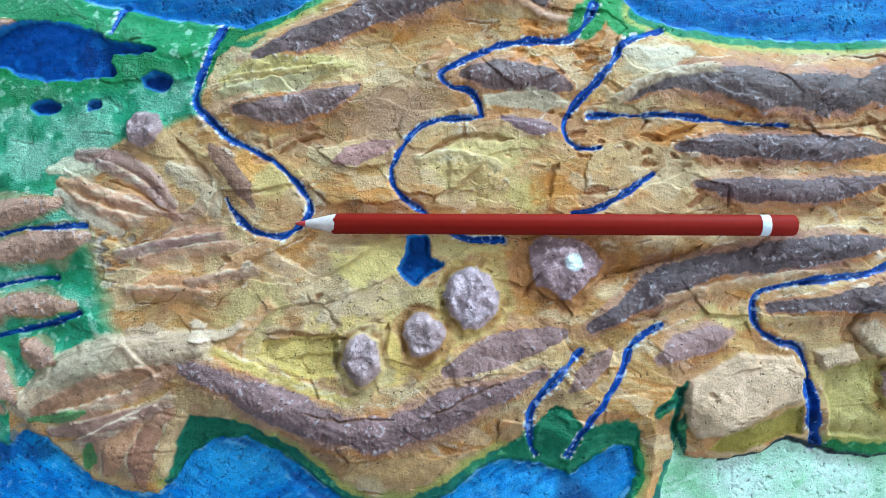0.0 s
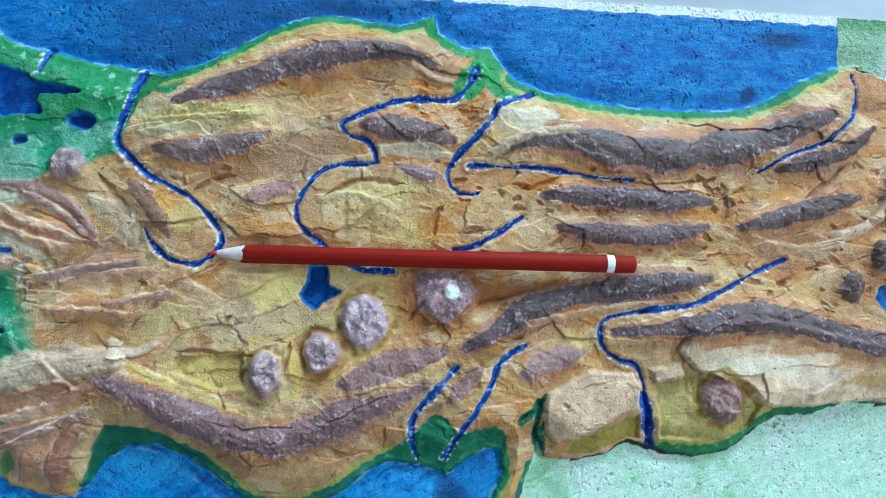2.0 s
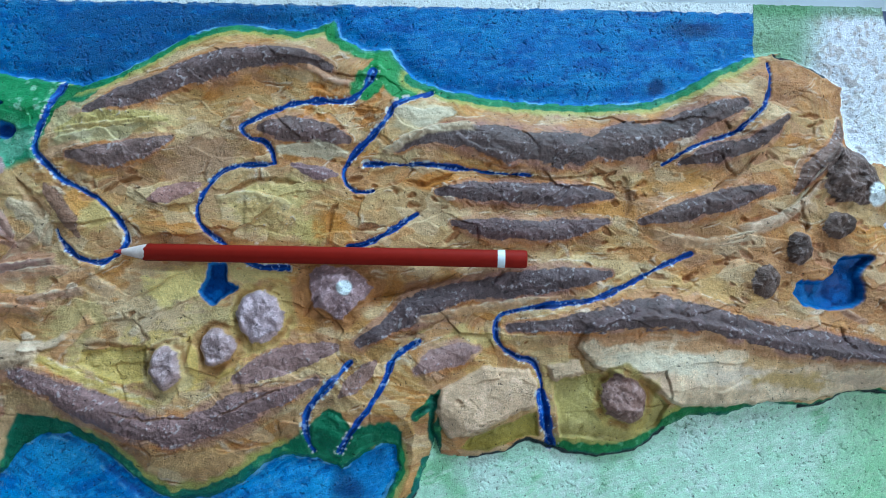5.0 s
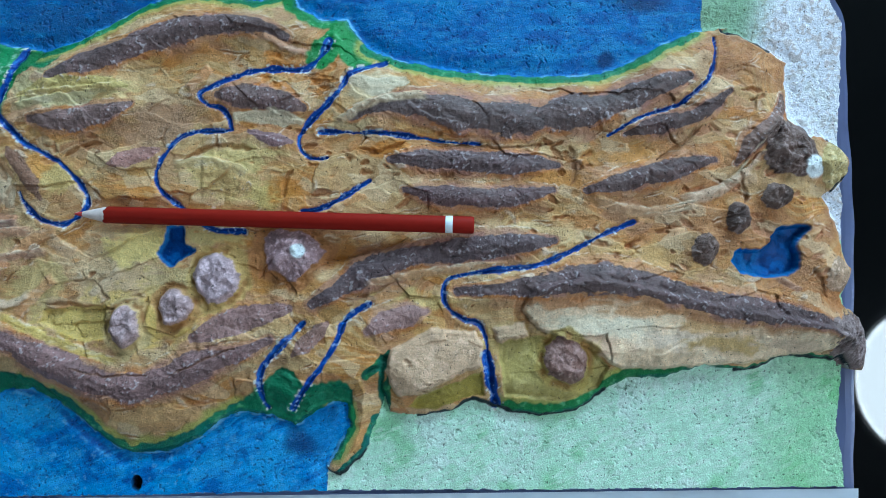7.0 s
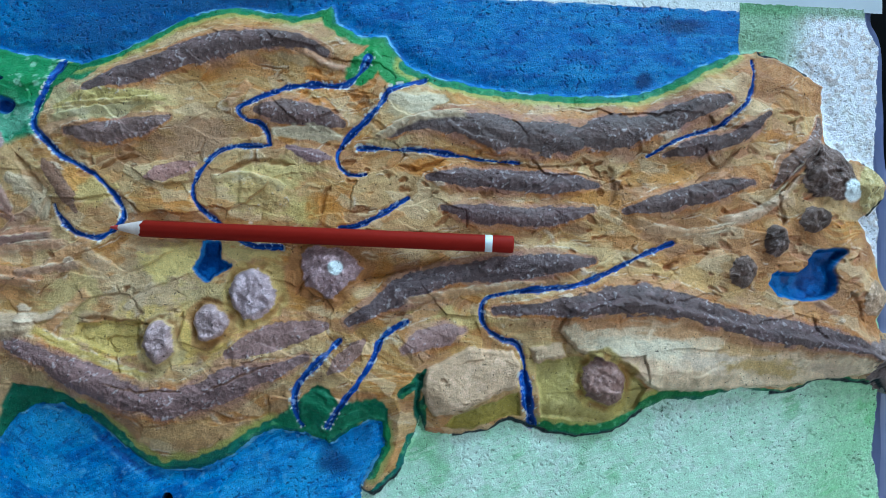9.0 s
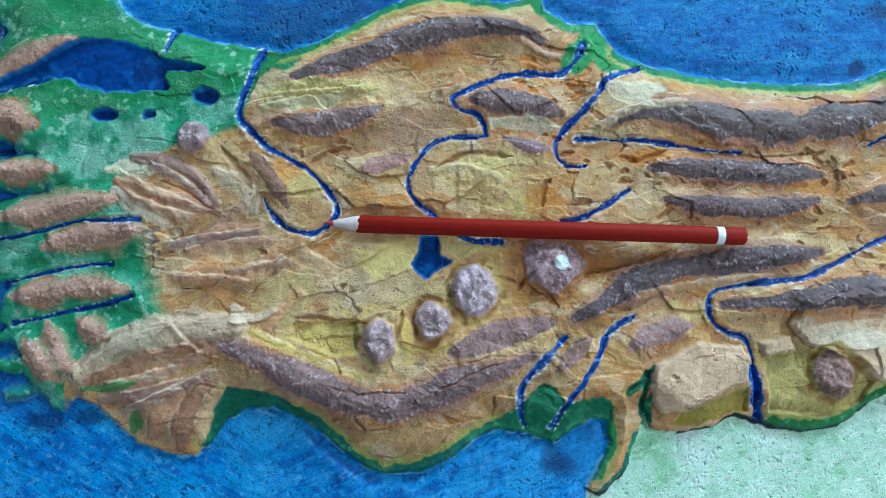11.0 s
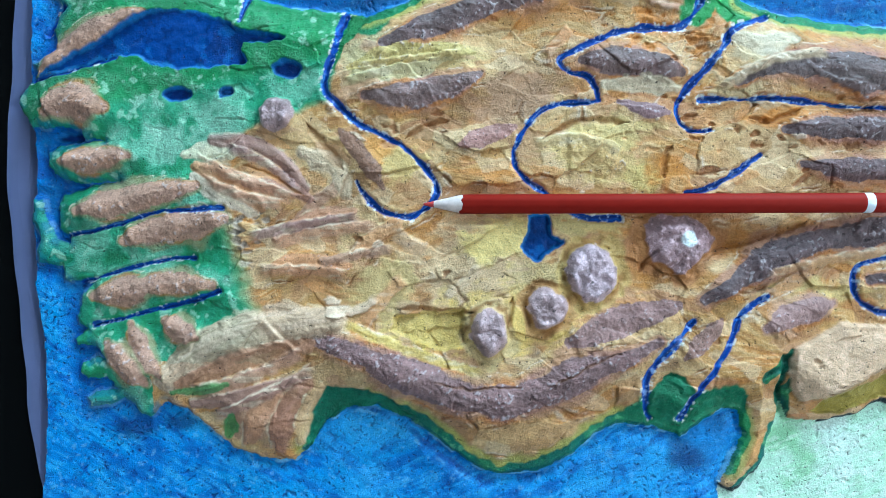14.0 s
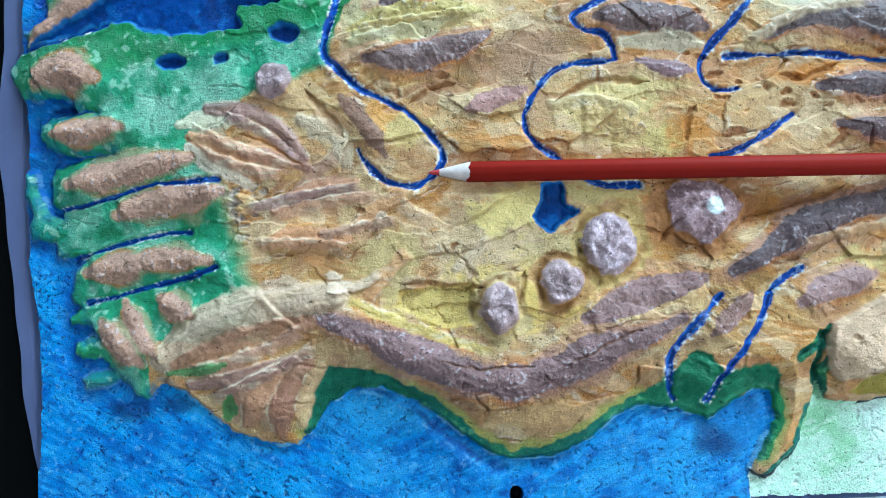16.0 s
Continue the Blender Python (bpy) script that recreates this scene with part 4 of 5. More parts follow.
def gouges(count, x0, x1, y0, y1, colour, deep):
    """Short chips and knife cuts in the plaster."""
    for _ in range(count):
        cx, cy, size, ang = rng.uniform(x0, x1), rng.uniform(y0, y1), rng.uniform(0.6, 1.9), rng.uniform(-0.6, 0.6)
        at = window([(cx, cy)], 12)
        if at[0].stop - at[0].start < 5 or at[1].stop - at[1].start < 5:
            continue
        px, py = WX[at] - cx, WY[at] - cy
        u, v = (px * math.cos(ang) + py * math.sin(ang)) / (size * rng.uniform(1.4, 3.4)), (-px * math.sin(ang) + py * math.cos(ang)) / size
        r = np.hypot(u, v) + 0.8 * n_c[at] + 0.6 * streaks[at] + 0.5 * brush_flat[at]
        keep = smooth(coast[at], 5, 8) * FRESH[at] * (REGION[at] == r_land)
        H[at] -= deep * keep * smooth(r, 0.9, 0.35)
        H[at] += 0.5 * deep * keep * smooth(np.abs(v - 1.2), 0.5, 0.0) * smooth(np.abs(u), 1.0, 0.5)
        dab(lm[at] * keep * smooth(r, 0.9, 0.4) * 0.7, colour, at)


gouges(60, -60, 340, -95, 95, (160, 102, 52), 0.7)
gouges(70, -60, 340, -95, 95, (208, 148, 78), 0.35)
gouges(50, -60, 340, -95, 95, (226, 202, 156), -0.45)
gouges(22, 100, 230, 20, 46, (158, 96, 40), 0.8)
gouges(60, 90, 330, -20, 66, (168, 106, 54), 0.8)
gouges(50, 250, 335, -25, 60, (200, 140, 90), 0.7)
gouges(16, RUBBLE[0][0] - 5, RUBBLE[0][0] + 7, RUBBLE[0][1] - 10, RUBBLE[0][1] + 10, (190, 176, 158), 0.9)


# a groove along a line, with its shade painted in brown
def shaded_groove(line, width, deep, colour=(120, 76, 36)):
    line = rounded(line)
    at = window(line, 6)
    d, s = to_line(line, WX[at], WY[at])
    w = width * smooth(s, 0.0, 0.2) * smooth(s, 1.0, 0.8) * (1 + 0.5 * n_c[at]) + 0.05
    H[at] -= deep * smooth(d, w, 0.2 * w)
    dab(lm[at] * smooth(d + 0.6 * w * n_c[at], w * 1.3, w * 0.3) * 0.55, colour, at)


OR, MV, TN, CR = (206, 154, 108), (160, 126, 116), (188, 148, 110), (214, 184, 138)
for line, w, h, c in ((SMEAR_1, 5, 1.4, OR), (SMEAR_2, 4, 1.2, MV), (SMEAR_3, 5, 1.4, (208, 160, 116)), (SMEAR_4, 5, 1.4, MV), (SMEAR_5, 5, 1.2, OR), (SMEAR_6, 4, 1.1, TN), (SMEAR_7, 5, 1.2, (204, 150, 100)),
                      (SMEAR_8, 5, 2.2, CR), (SMEAR_9, 6, 1.6, (186, 142, 106)), (SMEAR_10, 5, 1.4, (164, 122, 104)), (SMEAR_11, 3.5, 1.0, (202, 174, 100)), (SMEAR_12, 4, 1.0, (200, 184, 120)), (SMEAR_13, 4, 1.0, (206, 178, 110)),
                      (SMEAR_14, 4, 1.2, (214, 186, 132)), (SMEAR_15, 5, 1.2, (208, 166, 112)), (SMEAR_16, 4, 1.0, CR), (SMEAR_17, 4, 0.6, (204, 176, 84)), (SMEAR_18, 4, 1.2, (204, 160, 104))):
    smear(line, w, h, c)
for line, w, d in ((CRACK_1, 1.5, 0.9), (CRACK_2, 1.6, 0.8), (CRACK_3, 1.5, 1.0), (CRACK_4, 0.45, 0.6), (CRACK_5, 0.5, 0.7), (CRACK_6, 0.8, 0.6), (CRACK_7, 1.4, 0.9)):
    shaded_groove(line, w, d)


# creases, basin edge and fan: shadows laid in as dark ochre paint
for line in CREASES:
    shaded_groove(line, 1.5, 1.1, (142, 84, 22))
shaded_groove(FAN_D, 1.0, 0.7, (178, 112, 30))
shaded_groove(FAN_G, 2.6, 1.2, (148, 104, 54))
gouges(40, 66, 112, 58, 74, (196, 122, 44), 0.3)
for line in (SHELF_1, SHELF_2):
    line = rounded(line)
    at = window(line, 14)
    sd, mm, length = along(line, WX[at], WY[at])
    run = smooth(mm, 0, 6) * smooth(mm, length, length - 6) * ~land[at] * smooth(sd, 9, 1)
    H[at] += 0.9 * run * smooth(sd, -2.5, 0.4)
    # painted highlight on the shelf's edge, painted shade along its foot
    dab(run * smooth(np.abs(sd - 0.2), 0.9, 0.2) * smooth(n_c[at] + 0.4 * streaks[at], -0.1, 0.3) * 0.4, (130, 200, 234), at)
    dab(run * smooth(np.abs(sd + 1.6), 1.4, 0.4) * 0.6, (6, 60, 132), at)


block(NW_GREEN, -0.5, (24, 120, 66), "green painted wedge beside a river", "lowland")
block(DELTA, -0.8, (18, 112, 78), "green painted river delta", "lowland")
block(INLET, -2.0, (10, 92, 72), "narrow dark green painted inlet", "lowland")
block(GREENBAY, -1.6, (14, 106, 80), "deep green painted slope above a blue bay", "lowland")
stroke([(-75, -88), (-73.5, -81)], 3.6, 0.2, (52, 132, 68), "small green painted patch", 0.4, 0.9)
stroke([(-97, -72), (-86, -70.8), (-74, -68)], 1.9, 0.3, (74, 142, 82), "thin green painted streak", 0.3, 0.9)
block(OLIVE, -2.4, (184, 164, 84), "low olive-yellow ground around a brown cone", "flat")
block(YFLAT, -2.2, (182, 160, 66), "olive-yellow painted flat ground", "flat")
block(BLK, 2.4, (214, 176, 124), "cream-coloured raised plaster plateau with steep edges")
block(BLK2, 2.4, (218, 182, 128), "small cream-coloured plaster plateau")
block(BASIN, -2.4, (206, 174, 86), "sunken yellow basin", "basin")


def peak(x, y, rx, ry, height, colour, label, snow=None, lobes=5, steep=4, base=None):
    at = window([(x - rx, y - ry), (x + rx, y + ry)], 7 + rx)
    ang = np.arctan2(Y[at] - y, X[at] - x)
    r = np.hypot((X[at] - x) / rx, (Y[at] - y) / ry)
    ph = x * 1.7 + y
    r = r * (1 + 0.035 * np.sin(lobes * ang + ph) + 0.03 * np.sin((lobes - 2) * ang + 2 * ph) + 0.10 * n_c[at] + 0.22 * n_mid[at])
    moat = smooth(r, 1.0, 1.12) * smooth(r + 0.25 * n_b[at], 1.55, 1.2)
    if base:
        dab(lm[at] * smooth(r + 0.3 * n_b[at], 1.6, 1.35) * 0.85, base, at)
        # dark brown in the moat paints the shadow round the peak's foot
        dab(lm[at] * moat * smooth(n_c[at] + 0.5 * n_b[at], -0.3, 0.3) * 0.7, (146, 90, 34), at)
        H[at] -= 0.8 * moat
    facet = brushed((X[at] + 0.4 * Y[at] + 1.5 * n_c[at]) / 4.5 + ph, (Y[at] - 0.4 * X[at] + 1.5 * n_mid[at]) / 6.5 + ph, 2)
    up = 1 / (1 + np.power(np.maximum(r, 1e-3) / 0.92, 2.6 * steep)) * smooth(r, 2.0, 1.2)
    H[at] += height * up * (0.84 + 0.05 * np.cos(lobes * ang + ph) * smooth(r, 0.2, 0.9) + 0.2 * facet + 0.2 * n_mid[at] + 0.08 * n_small[at]) + 0.2 * up * n_fine[at]
    m = smooth(r + 0.08 * n_fine[at], 1.04, 0.98)
    dab(m, colour, at)
    dab(m * smooth(facet + 0.5 * n_b[at], 0.05, 0.4) * 0.5, tuple(min(255, c + 34) for c in colour), at)
    dab(m * smooth(-facet - 0.5 * n_c[at], 0.15, 0.5) * 0.5, tuple(int(c * 0.72) for c in colour), at)
    dab(m * smooth(n_tiny[at] + 0.6 * n_fine[at] + 0.3 * facet, 0.3, 0.5) * 0.5, tuple(min(255, c + 62) for c in colour), at)
    GRIT[at] = np.maximum(GRIT[at], 0.8 * m)
    if snow:
        sx, sy, sr = snow
        q = np.hypot(X[at] - sx, Y[at] - sy) / sr + 0.2 * n_c[at]
        cap = smooth(q, 1.1, 0.8)
        dab(cap, (236, 242, 246), at)
    rr = region("peak", label)
    REGION[at][m > 0.5] = rr
    if snow:
        REGION[at][(cap > 0.5) & (m > 0.5)] = region("snow_cap", "white painted snow", M_RAW, rr)


ROCK = (182, 150, 144)
PINK_L = "pinkish-grey plaster rock peak with whitish brushing"
pk = PEAKS
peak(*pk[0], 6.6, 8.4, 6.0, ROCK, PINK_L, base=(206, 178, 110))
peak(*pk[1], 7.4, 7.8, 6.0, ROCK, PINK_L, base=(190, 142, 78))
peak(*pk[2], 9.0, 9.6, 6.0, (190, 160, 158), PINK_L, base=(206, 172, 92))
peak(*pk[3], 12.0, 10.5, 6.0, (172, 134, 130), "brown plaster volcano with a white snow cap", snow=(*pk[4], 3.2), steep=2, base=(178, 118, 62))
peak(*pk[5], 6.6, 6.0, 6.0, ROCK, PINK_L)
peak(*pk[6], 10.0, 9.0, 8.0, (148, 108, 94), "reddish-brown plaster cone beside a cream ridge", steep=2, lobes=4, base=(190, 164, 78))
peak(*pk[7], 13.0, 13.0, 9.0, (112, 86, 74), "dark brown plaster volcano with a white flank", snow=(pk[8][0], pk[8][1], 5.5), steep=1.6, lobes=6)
peak(*pk[9], 5.4, 7.2, 4.5, (98, 76, 66), "dark brown rounded plaster knoll", steep=2)
peak(*pk[10], 6.0, 7.2, 3.5, (104, 80, 68), "dark brown rounded plaster knoll", steep=2)
peak(*pk[11], 6.0, 5.4, 4.5, (108, 84, 72), "dark brown rounded plaster knoll", steep=2)
peak(334.7, 33.5, 8.0, 10.5, 3.0, (204, 178, 104), "yellow plaster outcrop overhanging the board", steep=3, lobes=4)
peak(*pk[13], 7.0, 8.0, 3.5, (196, 158, 124), "beige plaster outcrop at the board's edge", steep=2)

peak(342.0, -44.0, 9.0, 12.0, 3.5, (126, 104, 96), "cracked grey-brown plaster end of a ridge, jutting past the board", steep=2, lobes=4)


def river(line, width, label="dark blue painted river groove", depth=1.3, colour=(16, 70, 156), taper=0.3):
    line = rounded(line, 6)
    at = window(line, 8)
    sd, mm, length = along(line, WX[at] * 0.5 + X[at] * 0.5, WY[at] * 0.5 + Y[at] * 0.5)
    d, s, ph = np.abs(sd), mm / length, line[0][0]
    wave, fibre = brushed(mm / 9 + ph, sd * 0 + ph, 3), brushed(mm / 5 + ph, sd / 0.6 + ph, 2)
    w = width * (1 - taper * s) * (1 + 0.55 * wave + 0.2 * n_c[at])
    H[at] -= depth * np.exp(-(d / (w * 0.6)) ** 2)
    H[at] += 0.4 * np.exp(-((d - w * 1.1) / (w * 0.45)) ** 2) * smooth(wave + 0.5 * n_c[at], -0.4, 0.3)
    worn = smooth(fibre + 0.5 * n_b[at], 0.5, 0.7)
    m = smooth(d + 0.12 * w * fibre, w * 0.64, w * 0.5)
    dab(m * (1 - 0.55 * worn), colour, at)
    dab(m * smooth(fibre + 0.7 * n_b[at], 0.15, 0.45) * 0.6, (40, 120, 206), at)
    # off-centre navy stripe: the bank's shadow painted into one side of the groove
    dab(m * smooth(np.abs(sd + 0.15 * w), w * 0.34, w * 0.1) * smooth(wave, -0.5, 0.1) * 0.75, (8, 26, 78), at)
    fleck = smooth(d, w * 1.0, w * 0.75) * smooth(d, w * 0.4, w * 0.55) * smooth(n_tiny[at] + 0.5 * n_fine[at] + 0.5 * n_b[at], 0.35, 0.6)
    dab(fleck * 0.9, (222, 222, 214), at)
    dab(m * smooth(n_tiny[at] + 0.4 * streaks[at], 0.6, 0.75) * 0.6, (150, 180, 226), at)
    r = region("river", label, M_WET)
    REGION[at][m > 0.5] = r


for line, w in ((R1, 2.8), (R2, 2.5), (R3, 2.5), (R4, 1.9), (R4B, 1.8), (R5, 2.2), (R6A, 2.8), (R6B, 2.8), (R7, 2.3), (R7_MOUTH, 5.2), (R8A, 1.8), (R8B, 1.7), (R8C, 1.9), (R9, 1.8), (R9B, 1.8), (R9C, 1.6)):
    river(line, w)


def lake(poly, depth, label, colour=(8, 62, 132)):
    poly = rounded(poly + poly[:1], 4)
    at = window(poly, 4)
    px, py = WX[at] + 0.25 * n_fine[at], WY[at] + 0.6 * n_small[at]
    d, _ = to_line(poly + poly[:1], px, py)
    d = np.where(inside(poly, px, py), d, -d)
    low = np.percentile(H[at][d > 0], 25) - depth
    w = smooth(d, -0.5, 1.4)
    H[at] = H[at] * (1 - w) + (low + 0.3 * n_small[at]) * w
    m = smooth(d, -0.25, 0.25)
    dab(m, (34, 112, 176), at)
    dab(smooth(d + 0.8 * n_c[at], 0.3, 1.6), colour, at)
    dab(smooth(d, 0.8, 2.0) * smooth(n_b[at] + 0.5 * n_c[at], 0.1, 0.5) * 0.6, (20, 104, 180), at)
    dab(smooth(d, 0.4, 1.4) * smooth(-n_c[at] - 0.5 * n_fine[at], 0.25, 0.5) * 0.5, (4, 34, 86), at)
    r = region("lake", label, M_WET)
    REGION[at][m > 0.5] = r


def oval(three):
    (cx, cy), (ex, ey), (tx, ty) = three
    a, b = math.dist((cx, cy), (ex, ey)), math.dist((cx, cy), (tx, ty))
    return [(cx + a * math.cos(k * math.pi / 6), cy + b * math.sin(k * math.pi / 6)) for k in range(12)]


lake(L1, 1.2, "large deep-blue painted lake in the green lowland")
for o in (L2, L3, L4, L8):
    lake(oval(o), 2.0, "small deep-blue pond hollow", (6, 46, 110))
lake(L5, 2.5, "deep-blue painted hollow lake beside yellow ground", (4, 58, 124))
lake(L6, 4.5, "deep-blue crater lake hollow among brown rocks", (2, 66, 128))
at = window(L6, 2)
dab((REGION[at] == len(REGIONS) - 1) * smooth(X[at] + 2 * n_b[at], 306, 298) * smooth(n_c[at] + 0.5 * streaks[at], -0.3, 0.3) * 0.8, (30, 128, 200), at)

# black outline along the eastern shore and the spit, and a screw hole in the sea
for line, w in ((SOUTH_COAST_E[0:6], 0.9), (SOUTH_COAST_E[9:16], 0.9), (SPIT[8:11], 1.0), (EAST_EDGE[0:3], 0.7), (EAST_EDGE[7:11], 0.7)):
    at = window(line, 5)
    d, s = to_line(line, WX[at], WY[at])
    dab(smooth(d + 0.5 * n_c[at], w * 1.1, w * 0.5), (30, 40, 48), at)
hx, hy = HOLE[0]
at = window([(hx, hy)], 6)
r = np.hypot(X[at] - hx, (Y[at] - hy) * 0.7) / 2.3 + 0.2 * n_c[at]
H[at] -= 5.0 * smooth(r, 1.1, 0.7)
dab(smooth(r, 1.15, 0.9), (10, 14, 26), at)

# the pencil presses against the highest ridges only
PEN_A, PEN_B, PEN_R = Vector((0.0, 0.0, 8.0)), Vector((175.0, 0.0, 14.6)), 3.7
pen_floor = PEN_A.z + (PEN_B.z - PEN_A.z) * np.clip(X / 175, 0, 1) - 0.9 * np.clip(X / 20, 0.2, 1) * PEN_R
near_pen = smooth(np.abs(Y), 9, 3.5) * smooth(X, -6, 0) * smooth(X, 181, 176)
H -= near_pen * np.maximum(H - pen_floor, 0)

board = (inside(BOARD, WX * 0.7 + X * 0.3, WY * 0.7 + Y * 0.3) | land)
BASE = -8.0


def build_relief():
    root = thing("relief_map", "hand-painted plaster relief map of mountains, rivers and sea on a board", "relief map")
    ny, nx = X.shape
    co = np.stack([X, Y, np.maximum(H, BASE + 1)], -1).reshape(-1, 3) / 1000
    gyy, gxx = np.gradient(H, STEP)
    nor = np.stack([-gxx, -gyy, np.ones_like(H)], -1)
    nor = (nor / np.linalg.norm(nor, axis=-1, keepdims=True)).reshape(-1, 3)
    col = np.concatenate([np.clip(PAINT, 0, 1), np.ones(X.shape + (1,))], -1).reshape(-1, 4).astype(np.float32)
    grit = np.clip(GRIT, 0, 1).reshape(-1).astype(np.float32)
    idx = np.arange(ny * nx).reshape(ny, nx)
    quads = np.stack([idx[:-1, :-1], idx[:-1, 1:], idx[1:, 1:], idx[1:, :-1]], -1).reshape(-1, 4)
    on = (board[:-1, :-1] & board[:-1, 1:] & board[1:, 1:] & board[1:, :-1]).reshape(-1)
    which = REGION[:-1, :-1].reshape(-1)

    def sheet(name, faces, material, label, holder):
        used, inv = np.unique(faces, return_inverse=True)
        me = bpy.data.meshes.new(name)
        me.vertices.add(len(used))
        me.vertices.foreach_set("co", co[used].ravel())
        me.loops.add(faces.size)
        me.loops.foreach_set("vertex_index", inv.ravel().astype(np.int32))
        me.polygons.add(len(faces))
        me.polygons.foreach_set("loop_start", np.arange(0, faces.size, 4, dtype=np.int32))
        me.update(calc_edges=True)
        me.shade_smooth()
        me.normals_split_custom_set_from_vertices(nor[used])
        a = me.color_attributes.new("paint", "FLOAT_COLOR", "POINT")
        a.data.foreach_set("color", col[used].ravel())
        a = me.attributes.new("grit", "FLOAT", "POINT")
        a.data.foreach_set("value", grit[used])
        me.materials.append(material)
        ob = new(name, me)
        ob.parent = holder
        if label:
            tagged(ob, label)
        return ob

    def pieces(mask):
        """Splits a mask of cells into its connected pieces, without the crumbs."""
        parent_of, runs, last = [], [], []

        def top(a):
            while parent_of[a] != a:
                a = parent_of[a]
            return a

        for j in np.flatnonzero(mask.any(1)):
            edge = np.flatnonzero(np.diff(np.r_[0, mask[j].astype(np.int8), 0]))
            now = []
            for a, b in zip(edge[::2], edge[1::2]):
                n = len(parent_of)
                parent_of.append(n)
                now.append((a, b, n))
                runs.append((j, a, b, n))
                for c, d, o in last:
                    if last_row == j - 1 and c < b and a < d:
                        parent_of[top(o)] = top(n)
            last, last_row = now, j
        size = {}
        for j, a, b, n in runs:
            size[top(n)] = size.get(top(n), 0) + b - a
        big = max(size, key=size.get)
        marks = np.full(mask.shape, -1)
        for j, a, b, n in runs:
            r = top(n)
            marks[j, a:b] = r if size[r] > 50 or r == big else -1
        return [marks == r for r in sorted(set(size)) if size[r] > 50 or r == big]

    def absorb(k):
        """Crumbs of a region go to the region beside them."""
        cells = grid_on & (grid_which == k)
        if cells.any():
            kept = pieces(cells)
            lost = cells & ~np.logical_or.reduce(kept)
            for j, i in zip(*np.nonzero(lost)):
                if i and grid_on[j, i - 1]:
                    grid_which[j, i] = grid_which[j, i - 1]

    made = {}
    grid_on = on.reshape(ny - 1, nx - 1)
    grid_which = which.reshape(ny - 1, nx - 1)
    for k in range(r_land + 1, len(REGIONS)):
        cells = grid_on & (grid_which == k)
        if cells.sum() <= 160:
            grid_which[cells] = r_land
    for k in range(len(REGIONS)):
        absorb(k)
    for k, (name, label, material, under) in enumerate(REGIONS):
        cells = grid_on & (grid_which == k)
        if cells.any():
            for piece in pieces(cells):
                ob = sheet(name, quads[piece.reshape(-1)], material, label, made.get(under, root))
                made.setdefault(k, ob)

    # broken plaster side of the board
    f = quads[on]
    e = np.concatenate([f[:, [0, 1]], f[:, [1, 2]], f[:, [2, 3]], f[:, [3, 0]]])
    key = np.sort(e, 1)
    _, first, count = np.unique(key[:, 0] * (ny * nx) + key[:, 1], return_index=True, return_counts=True)
    rim = e[first[count == 1]]
    verts, faces = [], []
    for a, b in rim:
        pa, pb = co[a], co[b]
        n = len(verts)
        verts += [tuple(pb), tuple(pa), (pa[0], pa[1], BASE / 1000), (pb[0], pb[1], BASE / 1000)]
        faces.append((n, n + 1, n + 2, n + 3))
    me = bpy.data.meshes.new("board_side")
    me.from_pydata(verts, [], faces)
    a = me.color_attributes.new("paint", "FLOAT_COLOR", "POINT")
    a.data.foreach_set("color", np.tile(np.array([*srgb(205, 205, 200), 1.0], np.float32), len(verts)))
    a = me.attributes.new("grit", "FLOAT", "POINT")
    a.data.foreach_set("value", np.ones(len(verts), np.float32))
    me.materials.append(M_RAW)
    ob = new("board_side", me)
    ob.parent = root
    tagged(ob, "broken white plaster edge of the board")
    part("backing", box(-0.140, -0.105, -0.0088, 0.334, 0.112, BASE / 1000 + 0.0005), M_PAPER, root)
    return root


relief = build_relief()


# ---- the pencil ----
def build_pencil():
    root = thing("pencil", "round brick-red coloured pencil with white band, lying on the relief map", "pencil")
    a, b = PEN_A / 1000, PEN_B / 1000
    axis = b - a
    n = axis.length * 1000
    m = Matrix.Translation(a) @ axis.to_track_quat("Z", "Y").to_matrix().to_4x4() @ Matrix.Diagonal((0.001, 0.001, 0.001, 1))
    R = PEN_R
    shaft = lathe([(0, 14.0), (R - 0.25, 14.0), (R, 14.4), (R, n - 12.2)], 40)
    for v in shaft.verts:
        if v.co.z < 15 and v.co.xy.length > 0.1:
            w = math.atan2(v.co.y, v.co.x)
            v.co.z += 0.8 * math.sin(w + 0.6) + 0.35 * math.sin(4 * w) + 0.2 * math.sin(9 * w)
    shaft.transform(m)
    part("shaft", shaft, M_RED, root, smooth=True)
    part("wood_cone", lathe([(1.05, 3.6), (1.25, 4.0), (R - 0.35, 13.6), (R - 0.15, 15.4)], 40, m), M_WOOD, root, "pale sharpened wood cone", True)
    part("tip", lathe([(0, -0.1), (0.35, 0.1), (0.75, 1.6), (1.22, 4.0)], 24, m), M_LEAD, root, "blunt red pigment tip", True)
    part("band", lathe([(R, n - 12.2), (R + 0.03, n - 12.1), (R + 0.03, n - 9.2), (R, n - 9.1)], 40, m), M_BAND, root, "white ring", True)
    part("end_cap", lathe([(R, n - 9.1), (R, n - 0.7), (R - 0.2, n - 0.2), (R - 0.7, n), (0, n + 0.1)], 40, m), M_RED, root, "dipped red end", True)


build_pencil()


# ---- tray, sheets and table ----
TRAY_WEST = [(-163, 118), (-163.8, 81), (-164.9, 52), (-166.3, 21), (-163.8, -12), (-160.7, -41), (-157.9, -63), (-156.7, -78.6), (-153.3, -100.6), (-149.9, -114), (-149.5, -131)]
